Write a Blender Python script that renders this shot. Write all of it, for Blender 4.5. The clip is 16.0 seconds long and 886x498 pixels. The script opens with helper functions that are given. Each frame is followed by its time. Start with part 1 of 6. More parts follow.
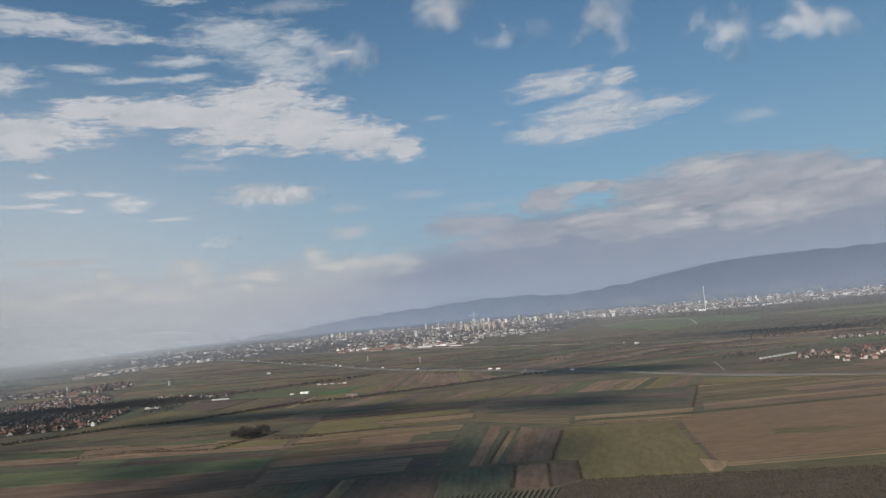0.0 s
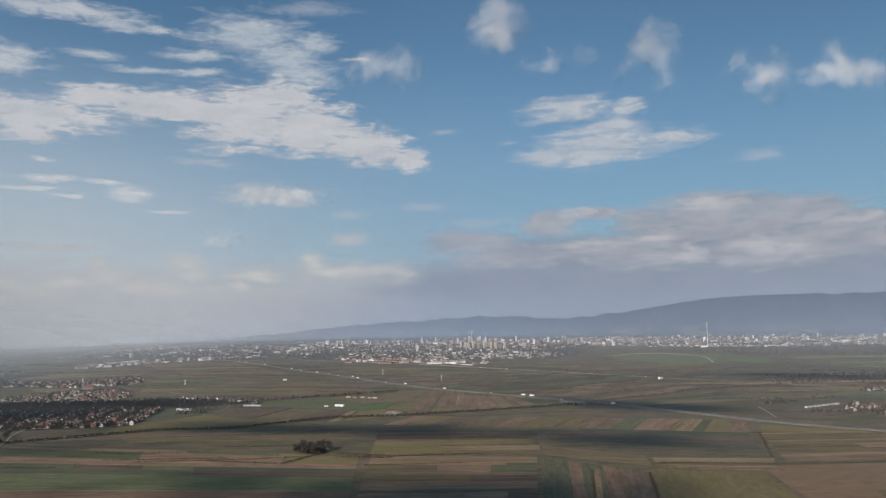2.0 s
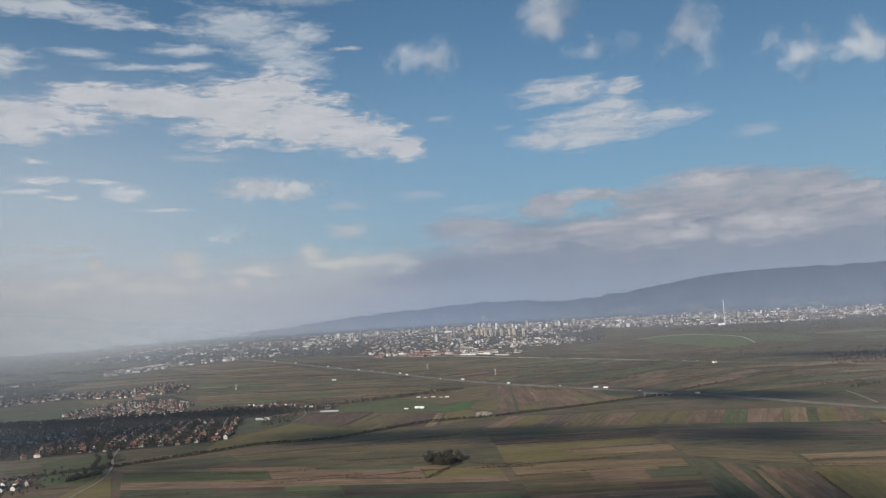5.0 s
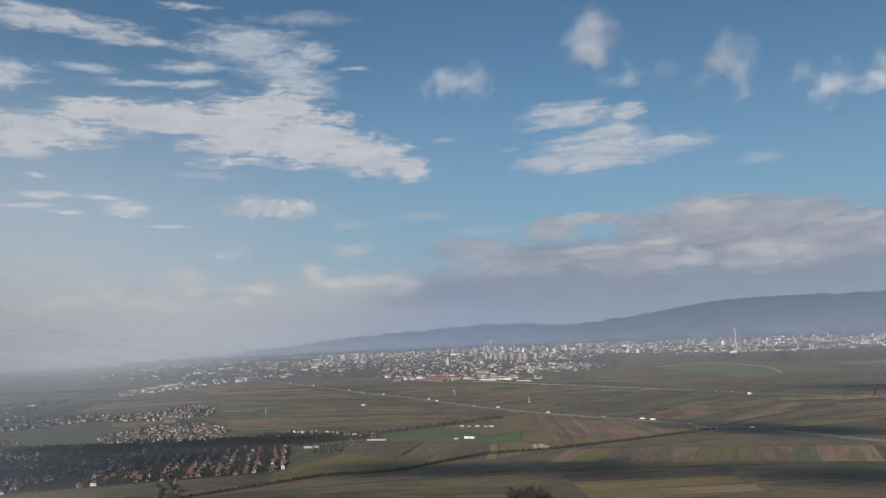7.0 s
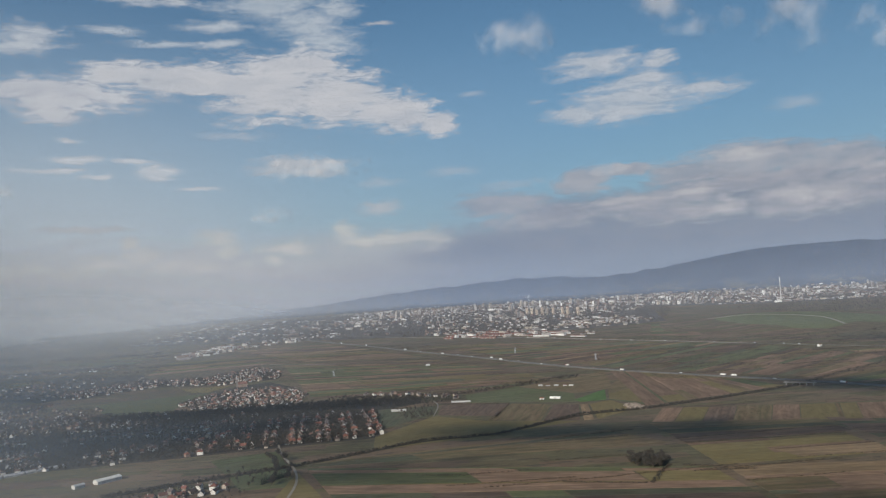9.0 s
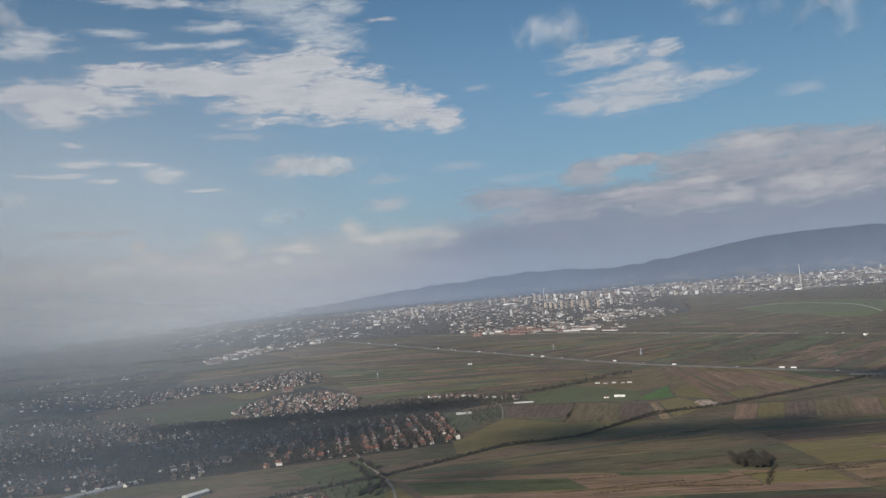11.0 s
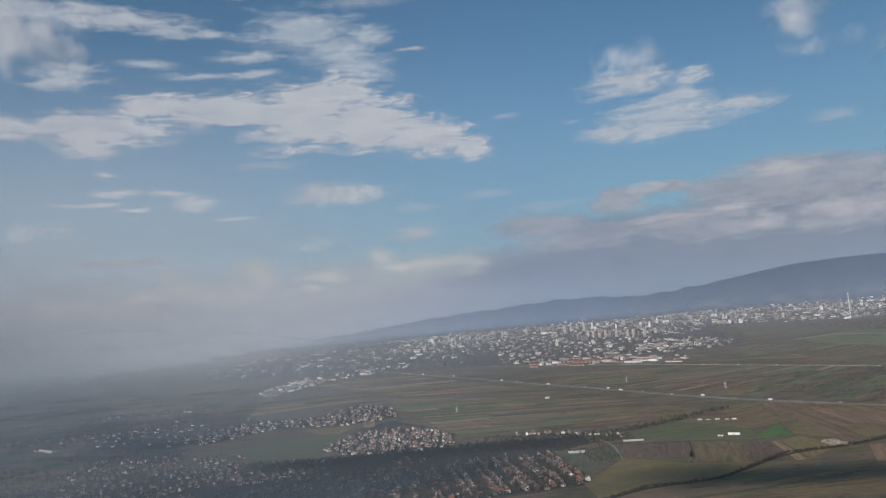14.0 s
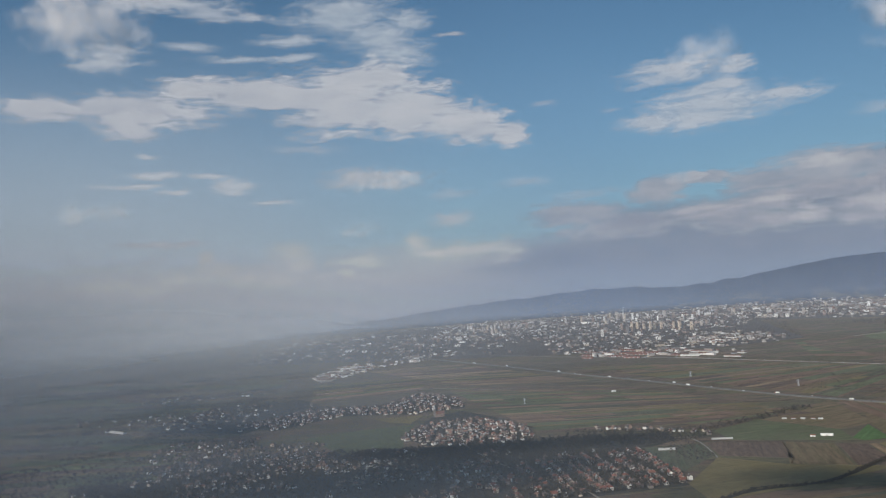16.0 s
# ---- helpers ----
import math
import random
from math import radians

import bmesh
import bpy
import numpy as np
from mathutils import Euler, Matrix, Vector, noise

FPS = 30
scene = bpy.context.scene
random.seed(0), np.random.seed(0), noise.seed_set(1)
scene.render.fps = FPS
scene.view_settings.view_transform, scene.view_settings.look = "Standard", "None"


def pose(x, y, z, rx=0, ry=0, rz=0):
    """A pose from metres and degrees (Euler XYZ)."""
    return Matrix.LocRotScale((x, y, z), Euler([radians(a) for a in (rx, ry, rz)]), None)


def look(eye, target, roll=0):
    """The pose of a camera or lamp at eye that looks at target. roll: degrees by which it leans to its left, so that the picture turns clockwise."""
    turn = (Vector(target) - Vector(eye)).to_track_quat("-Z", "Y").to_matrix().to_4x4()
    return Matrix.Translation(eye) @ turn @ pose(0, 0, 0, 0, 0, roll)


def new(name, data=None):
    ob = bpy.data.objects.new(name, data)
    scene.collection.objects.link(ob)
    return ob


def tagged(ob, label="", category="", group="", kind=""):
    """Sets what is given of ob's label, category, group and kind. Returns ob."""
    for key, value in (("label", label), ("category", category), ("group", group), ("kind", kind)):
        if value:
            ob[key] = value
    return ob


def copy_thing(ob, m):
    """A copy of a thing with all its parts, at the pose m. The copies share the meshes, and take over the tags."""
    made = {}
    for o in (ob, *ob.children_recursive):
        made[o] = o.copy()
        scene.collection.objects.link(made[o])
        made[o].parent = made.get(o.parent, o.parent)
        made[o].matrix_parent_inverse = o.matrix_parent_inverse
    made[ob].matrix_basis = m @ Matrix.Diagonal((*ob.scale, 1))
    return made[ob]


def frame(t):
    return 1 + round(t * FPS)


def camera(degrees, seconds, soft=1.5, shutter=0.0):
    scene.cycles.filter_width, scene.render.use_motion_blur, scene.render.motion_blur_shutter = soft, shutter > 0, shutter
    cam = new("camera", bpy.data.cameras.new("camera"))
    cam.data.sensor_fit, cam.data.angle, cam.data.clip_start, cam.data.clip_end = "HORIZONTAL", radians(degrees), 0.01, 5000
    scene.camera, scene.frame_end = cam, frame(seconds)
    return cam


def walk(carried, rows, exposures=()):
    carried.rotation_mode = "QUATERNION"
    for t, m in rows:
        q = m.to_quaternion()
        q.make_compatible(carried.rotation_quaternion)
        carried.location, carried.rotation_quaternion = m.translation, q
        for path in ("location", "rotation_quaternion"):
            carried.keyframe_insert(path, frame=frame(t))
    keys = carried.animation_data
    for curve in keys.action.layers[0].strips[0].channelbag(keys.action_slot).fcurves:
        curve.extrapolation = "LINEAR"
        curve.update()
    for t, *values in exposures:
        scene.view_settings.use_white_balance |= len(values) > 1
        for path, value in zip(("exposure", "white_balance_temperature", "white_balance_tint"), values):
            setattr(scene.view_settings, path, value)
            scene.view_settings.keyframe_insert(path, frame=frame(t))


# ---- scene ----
from math import atan2, cos, exp, hypot, pi, sin, sqrt, tan

# ---------------------------------------------------------------- camera
cam = camera(57.9, 16.0, 1.2)
# seconds, eye in metres, then yaw to the left of north, pitch up and roll in degrees
PATH = [
    (0, 0.0, 0.0, 84.9, 0.00, 4.25, -5.27),
    (0.5, -18.2, 1.8, 88.1, 0.25, 3.98, -4.17),
    (1, -36.4, 3.7, 91.2, 0.14, 4.39, -2.93),
    (1.5, -54.4, 5.8, 94.4, 0.66, 4.23, -1.99),
    (2, -72.3, 8.0, 97.6, -1.04, 5.14, -0.80),
    (2.5, -90.2, 10.4, 100.7, -1.00, 4.49, -1.98),
    (3, -108.0, 13.0, 103.9, -1.60, 4.27, -2.49),
    (3.2, -115.1, 14.0, 105.2, -1.37, 3.74, -3.48),
    (5.3, -188.9, 25.9, 118.5, -2.32, 4.18, -3.21),
    (5.5, -195.9, 27.1, 119.7, -1.62, 4.36, -3.09),
    (6, -213.3, 30.2, 122.9, -2.13, 4.47, -2.02),
    (6.5, -230.7, 33.3, 126.1, -3.46, 6.13, -0.81),
    (7, -248.1, 36.4, 129.3, -3.00, 5.40, -2.28),
    (7.5, -265.5, 39.5, 132.4, -3.29, 4.41, -3.23),
    (8, -282.9, 42.7, 135.6, -2.71, 3.63, -3.05),
    (8.5, -300.2, 45.8, 138.8, -2.75, 3.18, -2.50),
    (8.7, -307.2, 47.1, 140.0, -1.96, 2.48, -3.01),
    (10.8, -380.2, 59.8, 153.4, -1.78, 1.66, -5.75),
    (11, -387.2, 61.0, 154.7, -1.70, 1.77, -5.13),
    (11.5, -404.7, 63.8, 157.9, 0.12, 0.53, -5.02),
    (12, -422.2, 66.5, 161.0, -0.29, 1.78, -5.90),
    (12.5, -439.8, 69.2, 164.2, -0.28, 2.68, -5.36),
    (13, -457.4, 71.7, 167.4, -1.27, 3.10, -5.00),
    (13.5, -475.1, 74.1, 170.6, -0.55, 3.44, -5.38),
    (14, -492.9, 76.3, 173.8, -1.11, 3.71, -5.26),
    (14.5, -510.7, 78.4, 177.0, -1.33, 3.85, -5.30),
    (15, -528.7, 80.3, 180.1, -1.00, 3.61, -5.57),
    (15.5, -546.7, 82.0, 183.3, -0.97, 3.57, -4.66),
    (16, -564.8, 83.6, 186.5, 0.63, 2.83, -4.14),
]


def heading(x, y, z, yaw, pitch, roll):
    a, b = radians(yaw), radians(pitch)
    return look((x, y, z), (x - 100 * sin(a) * cos(b), y + 100 * cos(a) * cos(b), z + 100 * sin(b)), roll)


# the camera meters a little darker and cooler towards the end
EXPOSURES = [(0, 0.03, 6560, 10), (3, 0.02, 6520, 10), (6.5, 0.01, 6460, 10), (8.5, -0.02, 6480, 10), (11, -0.03, 6480, 10), (12, -0.04, 6460, 10), (14, -0.09, 6290, 10), (16, -0.08, 6310, 10)]
walk(cam, [(t, heading(*row)) for t, *row in PATH], EXPOSURES)

# ---------------------------------------------------------------- world, sun
SUN_EL, SUN_AZ = 26.0, 218.0  # degrees; azimuth clockwise from +y
SUN_DIR = Vector((sin(radians(SUN_AZ)) * cos(radians(SUN_EL)), cos(radians(SUN_AZ)) * cos(radians(SUN_EL)), sin(radians(SUN_EL))))
SKY_STRENGTH, SUN_STRENGTH = 0.071, 4.1
scene.cycles.transparent_max_bounces = 64

sun = new("sun", bpy.data.lights.new("sun", "SUN"))
sun.data.energy, sun.data.angle, sun.data.color = SUN_STRENGTH, radians(0.6), (1.0, 0.885, 0.735)
sun.matrix_world = look(SUN_DIR * 2000, (0, 0, 0))

world = bpy.data.worlds.new("sky")
scene.world = world
world.use_nodes = True
WT = world.node_tree
WT.nodes.clear()


class Graph:
    """A short hand for building node trees."""

    def __init__(self, tree):
        self.tree = tree

    def node(self, kind):
        return self.tree.nodes.new(kind)

    def feed(self, socket, value):
        if isinstance(value, bpy.types.NodeSocket):
            self.tree.links.new(value, socket)
        elif value is not None:
            socket.default_value = value

    def math(self, op, a, b=None, c=None, clamp=False):
        n = self.node("ShaderNodeMath")
        n.operation, n.use_clamp = op, clamp
        for s, v in zip(n.inputs, (a, b, c)):
            self.feed(s, v)
        return n.outputs[0]

    def vec(self, op, a, b=None, c=None):
        n = self.node("ShaderNodeVectorMath")
        n.operation = op
        for s, v in zip(n.inputs, (a, b, c)):
            self.feed(s, v)
        return n.outputs["Value"] if op in ("LENGTH", "DOT_PRODUCT", "DISTANCE") else n.outputs[0]

    def ramp(self, value, lo, hi, a=0.0, b=1.0, kind="SMOOTHSTEP"):
        n = self.node("ShaderNodeMapRange")
        n.interpolation_type, n.clamp = kind, True
        for s, v in zip(n.inputs, (value, lo, hi, a, b)):
            self.feed(s, v)
        return n.outputs[0]

    def mix(self, fac, a, b, blend="MIX"):
        n = self.node("ShaderNodeMix")
        n.data_type, n.blend_type = "RGBA", blend
        self.feed(n.inputs[0], fac)
        self.feed(n.inputs[6], (*a, 1) if isinstance(a, tuple) and len(a) == 3 else a)
        self.feed(n.inputs[7], (*b, 1) if isinstance(b, tuple) and len(b) == 3 else b)
        return n.outputs[2]

    def noise(self, where, scale, detail=4.0, rough=0.55, distort=0.0, colour=False):
        n = self.node("ShaderNodeTexNoise")
        self.feed(n.inputs["Vector"], where)
        n.inputs["Scale"].default_value, n.inputs["Detail"].default_value = scale, detail
        n.inputs["Roughness"].default_value, n.inputs["Distortion"].default_value = rough, distort
        return n.outputs["Color" if colour else "Fac"]

    def stretch(self, where, by):
        return self.vec("MULTIPLY", where, by)


# far clouds: bearing and elevation of the centre, half width and half height, all in degrees
SHEET = [(-15.9, 14.5, 4.4, 1.12), (-10.6, 13.9, 4.4, 2.32), (-5.8, 13.2, 3.6, 1.92), (-1.8, 12.2, 3.2, 1.44), (1.2, 11.0, 1.44, 0.72), (-20.2, 15.0, 2.8, 0.8), (-8.2, 15.5, 3.2, 1.4)]
LOBE = [(-23.5, 13.3, 4.4, 1.36), (-24.5, 12.4, 2.4, 0.8), (-26.1, 13.6, 2.0, 0.72), (-29.5, 13.4, 3.0, 0.8)]
PLUME = [(-10.2, 19.7, 3.68, 1.28), (-7.8, 18.3, 2.88, 1.28), (-6.6, 17.0, 2.48, 1.12), (-13.9, 18.1, 2.2, 0.36), (-17.4, 16.8, 3.0, 0.24), (-13.5, 16.9, 1.8, 0.24), (-20.6, 17.5, 2.0, 0.28), (-5.6, 19.2, 1.6, 0.72)]
WEST = [(-22.4, 20.2, 4.4, 0.64), (-19.1, 19.7, 2.8, 0.52), (-24.1, 20.7, 3.2, 0.56), (-25.8, 16.9, 2.2, 0.8), (-16.9, 19.6, 1.92, 0.32), (-26.4, 16.2, 1.6, 0.5), (-28.0, 20.6, 3.0, 0.6), (-14.1, 22.0, 2.4, 0.24)]
EAST = [(12.4, 14.3, 3.2, 0.84), (17.0, 14.2, 1.12, 0.52), (15.0, 11.8, 4.72, 1.12), (11.1, 11.0, 2.32, 0.52), (20.2, 11.9, 2.32, 0.44), (14.5, 10.9, 3.6, 0.76), (16.0, 13.0, 2.0, 0.6)]
SPECKS = [(-23.7, 10.5, 0.56, 0.16), (-23.4, 9.3, 1.36, 0.2), (-18.3, 8.5, 1.2, 0.44), (-19.5, 9.2, 1.2, 0.16), (-15.7, 7.3, 1.2, 0.12), (-22.0, 8.2, 0.72, 0.12), (-24.6, 8.6, 1.6, 0.12)]
FAINT = [(3.7, 12.9, 0.9, 0.24), (8.4, 12.2, 0.7, 0.18), (2.1, 7.7, 1.6, 0.32), (-13.0, 10.8, 2.4, 0.3), (6.4, 6.6, 2.0, 0.3), (-6.0, 21.5, 3.0, 0.4), (25.5, 10.2, 1.4, 0.4), (-3.2, 7.2, 1.4, 0.3)]
DABS = [(-9.2, 8.7, 2.8, 0.74), (-7.4, 8.2, 1.8, 0.44), (-3.4, 5.5, 1.52, 0.52), (-22.9, 4.8, 3.0, 0.24), (13.2, 7.1, 1.6, 0.32), (-2.7, 18.2, 1.0, 0.16)]
LOW = [(-20.3, 3.7, 0.56, 0.56), (-19.6, 2.8, 1.36, 0.56), (-21.7, 2.5, 1.68, 0.52), (-14.6, 3.9, 1.36, 0.68), (-14.2, 3.0, 0.88, 0.48), (-5.8, 3.9, 1.04, 0.72), (-4.8, 3.2, 1.6, 0.56), (-11.0, 2.2, 0.56, 0.36), (-1.8, 3.2, 2.4, 0.8), (0.2, 2.9, 1.6, 0.64), (-9.7, 3.0, 1.6, 0.48), (-23.7, 1.8, 2.4, 0.48), (-16.7, 2.0, 2.8, 0.48), (-26.5, 2.2, 2.0, 0.5)]
BANK = [(22.8, 6.9, 4.4, 0.8), (19.0, 6.4, 2.8, 0.64), (27.3, 6.2, 3.2, 0.72), (11.2, 6.4, 1.44, 0.72), (14.8, 6.9, 1.2, 0.36), (31.0, 5.4, 2.4, 0.4), (5.5, 5.2, 2.8, 0.72), (8.3, 4.0, 3.0, 0.8), (16.3, 4.6, 4.4, 0.48), (25.1, 3.9, 3.6, 0.88), (30.2, 4.3, 3.6, 0.88), (17.8, 3.7, 3.2, 0.64), (23.4, 5.4, 4.8, 0.64), (32.8, 4.5, 2.4, 0.8)]
RIM = [(14.5, 4.75, 3.6, 0.2), (18.6, 4.9, 2.0, 0.2), (20.8, 3.9, 0.9, 0.6), (25.4, 4.2, 1.6, 0.5), (22.0, 7.2, 2.6, 0.3), (31.2, 5.6, 1.8, 0.2), (27.6, 4.4, 1.6, 0.4)]
GLOOM = [(23.2, 1.9, 13.2, 1.9), (8.7, 1.9, 9.2, 1.7), (30.8, 3.4, 6.4, 2.0), (12.7, 3.9, 6.0, 1.4), (24.0, 4.8, 8.0, 1.3)]
DOME_AT, DOME_R = (-280.0, 40.0, 135.0), 4800.0


def bearings(g, way):
    """Bearing and elevation of a direction, in degrees."""
    xyz = g.node("ShaderNodeSeparateXYZ")
    g.feed(xyz.inputs[0], way)
    az = g.math("MULTIPLY", g.math("ARCTAN2", xyz.outputs[0], xyz.outputs[1]), 180 / pi)
    return az, g.math("MULTIPLY", g.math("ARCSINE", xyz.outputs[2]), 180 / pi)


def build_sky():
    g = Graph(WT)
    az, el = bearings(g, g.node("ShaderNodeTexCoord").outputs["Generated"])
    sky = g.node("ShaderNodeTexSky")
    sky.sky_type, sky.sun_disc, sky.sun_elevation, sky.sun_rotation = "NISHITA", False, radians(SUN_EL), radians(SUN_AZ)
    sky.altitude, sky.air_density, sky.dust_density, sky.ozone_density = 150.0, 1.0, 1.2, 1.6
    colour = g.vec("SCALE", sky.outputs[0])
    colour.node.inputs["Scale"].default_value = SKY_STRENGTH
    colour = g.vec("MULTIPLY", colour, (0.77, 1.05, 1.14))
    # the sky is deeper away from the sun
    colour = g.vec("MULTIPLY", colour, g.math("MULTIPLY", g.ramp(az, -2.0, 32.0, 1.0, 0.84), g.ramp(az, -32.0, -10.0, 1.14, 1.0)))
    # pale air towards the horizon
    west = g.ramp(az, -32.0, 16.0, 1.0, 0.0)
    paler = g.math("MULTIPLY", g.ramp(el, 0.0, 21.0, 1.0, 0.0), g.ramp(west, 0, 1, 0.45, 1.0, "LINEAR"))
    colour = g.mix(g.math("MINIMUM", paler, 0.92), colour, g.mix(west, (0.195, 0.31, 0.465), (0.46, 0.51, 0.575)))
    # haze at and below the horizon
    colour = g.mix(g.ramp(el, -1.0, 2.5, 0.8, 0.0), colour, g.mix(g.ramp(az, -20.0, 20.0), (0.41, 0.425, 0.455), (0.20, 0.24, 0.315)))
    back = g.node("ShaderNodeBackground")
    g.feed(back.inputs[0], colour)
    g.tree.links.new(back.outputs[0], g.node("ShaderNodeOutputWorld").inputs[0])


build_sky()


def far_cloud_material():
    """The far cloud deck: thin vapour, torn by noise that is drawn out along the wind, with blue sky between."""
    m = bpy.data.materials.new("far_clouds")
    m.use_nodes = True
    m.node_tree.nodes.clear()
    m.cycles.emission_sampling = "NONE"
    g = Graph(m.node_tree)
    way = g.vec("NORMALIZE", g.vec("SUBTRACT", g.node("ShaderNodeNewGeometry").outputs["Position"], DOME_AT))
    az, el = bearings(g, way)
    flat = g.node("ShaderNodeCombineXYZ")
    g.feed(flat.inputs[0], az), g.feed(flat.inputs[1], el)
    flat = flat.outputs[0]
    big = g.noise(g.stretch(flat, (0.16, 0.42, 1)), 1.0, 6.0, 0.6, 0.6)
    fine = g.noise(g.stretch(flat, (0.7, 2.0, 1)), 1.0, 7.0, 0.62, 0.6)
    warp = g.noise(g.stretch(flat, (0.35, 0.8, 1)), 1.0, 6.0, 0.62, 0.0, True)
    bent = g.vec("ADD", flat, g.vec("MULTIPLY", g.vec("SUBTRACT", warp, (0.5, 0.5, 0.5)), (2.2, 0.9, 0)))
    streak = g.noise(g.stretch(bent, (0.17, 2.1, 1)), 1.0, 6.0, 0.64, 0.3)

    def mass(ellipses, swell):
        best = None
        for a, e, ra, re in ellipses:
            d = g.vec("LENGTH", g.vec("MULTIPLY_ADD", bent, (1 / ra, 1 / re, 0), (-a / ra, -e / re, 0)))
            d = g.math("SUBTRACT", swell, d)
            best = d if best is None else g.math("SMOOTH_MAX", best, d, 0.25)
        return best

    def density(shape, tear, lo, hi):
        n = g.math("ADD", g.math("MULTIPLY", g.math("SUBTRACT", big, 0.5), tear * 0.7), g.math("MULTIPLY", g.math("SUBTRACT", fine, 0.5), tear * 1.2))
        n = g.math("MULTIPLY_ADD", g.math("SUBTRACT", streak, 0.5), tear * 1.3, n)
        return g.ramp(g.math("ADD", shape, n), lo, hi)

    lit = g.ramp(g.math("ADD", g.math("MULTIPLY", g.noise(g.stretch(flat, (0.25, 0.75, 1)), 1.0, 6.0, 0.62), 0.7), g.math("MULTIPLY", fine, 0.3)), 0.32, 0.66)
    # the low grey layer under the banks
    grey = g.math("MULTIPLY", g.ramp(g.math("ADD", el, g.math("MULTIPLY", g.math("SUBTRACT", big, 0.5), 3.4)), 1.8, 4.6, 1.0, 0.0), g.ramp(az, -34.0, 14.0, 0.8, 0.9))
    layers = [(grey, g.mix(g.ramp(az, -16.0, 24.0), (0.45, 0.45, 0.465), (0.245, 0.28, 0.34)))]
    for shapes, swell, tear, lo, hi, most, dark, pale in (
        (GLOOM, 1.6, 0.8, 0.1, 1.0, 0.88, (0.185, 0.22, 0.285), (0.225, 0.25, 0.305)),
        (BANK, 1.75, 1.1, 0.1, 1.0, 0.85, (0.26, 0.28, 0.33), (0.41, 0.40, 0.42)),
        (RIM, 1.6, 1.3, 0.0, 1.4, 0.6, (0.44, 0.43, 0.44), (0.56, 0.54, 0.54)),
        (LOW, 1.55, 1.5, 0.0, 1.5, 0.72, (0.47, 0.46, 0.445), (0.64, 0.61, 0.55)),
        (DABS, 1.4, 1.2, 0.0, 1.2, 0.65, (0.44, 0.45, 0.48), (0.54, 0.52, 0.52)),
        (FAINT, 1.5, 1.2, 0.0, 1.4, 0.4, (0.44, 0.47, 0.52), (0.50, 0.52, 0.55)),
        (SPECKS, 1.7, 1.5, 0.0, 1.3, 0.75, (0.53, 0.55, 0.58), (0.63, 0.635, 0.655)),
        (WEST, 1.4, 1.5, 0.0, 1.25, 0.8, (0.42, 0.46, 0.52), (0.55, 0.57, 0.60)),
        (PLUME, 1.45, 1.2, 0.0, 1.3, 0.78, (0.40, 0.46, 0.52), (0.52, 0.55, 0.59)),
        (EAST, 1.4, 1.2, 0.0, 1.2, 0.85, (0.41, 0.45, 0.50), (0.54, 0.55, 0.58)),
        (LOBE, 1.35, 1.2, 0.1, 0.85, 0.92, (0.45, 0.47, 0.52), (0.56, 0.565, 0.595)),
        (SHEET, 1.38, 1.2, 0.1, 0.85, 0.94, (0.455, 0.475, 0.52), (0.56, 0.565, 0.59)),
    ):
        layers.append((g.math("MULTIPLY", density(mass(shapes, swell), tear, lo, hi), most), g.mix(lit, dark, pale)))
    # thick painted haze that closes the horizon and hides the plain's end
    layers.append((g.ramp(el, 0.5, 2.0, 1.0, 0.0), g.mix(g.ramp(az, -18.0, 18.0), (0.41, 0.42, 0.445), (0.215, 0.255, 0.325))))
    glow, clear = (0.0, 0.0, 0.0, 1.0), 1.0
    for fac, tone in layers:
        glow, clear = g.mix(fac, glow, tone), g.math("MULTIPLY", clear, g.math("SUBTRACT", 1.0, fac))
    light, glass, both = g.node("ShaderNodeEmission"), g.node("ShaderNodeBsdfTransparent"), g.node("ShaderNodeAddShader")
    g.feed(light.inputs[0], glow)
    g.feed(glass.inputs[0], clear)
    g.tree.links.new(light.outputs[0], both.inputs[0]), g.tree.links.new(glass.outputs[0], both.inputs[1])
    g.tree.links.new(both.outputs[0], g.node("ShaderNodeOutputMaterial").inputs[0])
    return m


# ---------------------------------------------------------------- materials


def blank(name):
    m = bpy.data.materials.new(name)
    m.use_nodes = True
    m.node_tree.nodes.clear()
    return m, Graph(m.node_tree)


def finish(g, colour, rough=0.85, bump=None, bump_size=0.1, metal=0.0):
    b = g.node("ShaderNodeBsdfPrincipled")
    g.feed(b.inputs["Base Color"], colour)
    g.feed(b.inputs["Roughness"], rough)
    b.inputs["Metallic"].default_value = metal
    b.inputs["Specular IOR Level"].default_value = 0.25
    if bump is not None:
        n = g.node("ShaderNodeBump")
        n.inputs["Strength"].default_value, n.inputs["Distance"].default_value = 0.6, bump_size
        g.feed(n.inputs["Height"], bump)
        g.feed(b.inputs["Normal"], n.outputs[0])
    g.tree.links.new(b.outputs[0], g.node("ShaderNodeOutputMaterial").inputs[0])


def position(g):
    return g.node("ShaderNodeNewGeometry").outputs["Position"]


def local(g):
    return g.node("ShaderNodeTexCoord").outputs["Object"]


def chance(g, island=False):
    return g.node("ShaderNodeNewGeometry").outputs["Random Per Island"] if island else g.node("ShaderNodeObjectInfo").outputs["Random"]


def vary(g, colour, amount, island=False):
    k = g.ramp(chance(g, island), 0, 1, 1 - amount, 1 + amount, "LINEAR")
    return g.vec("MULTIPLY", colour, k)


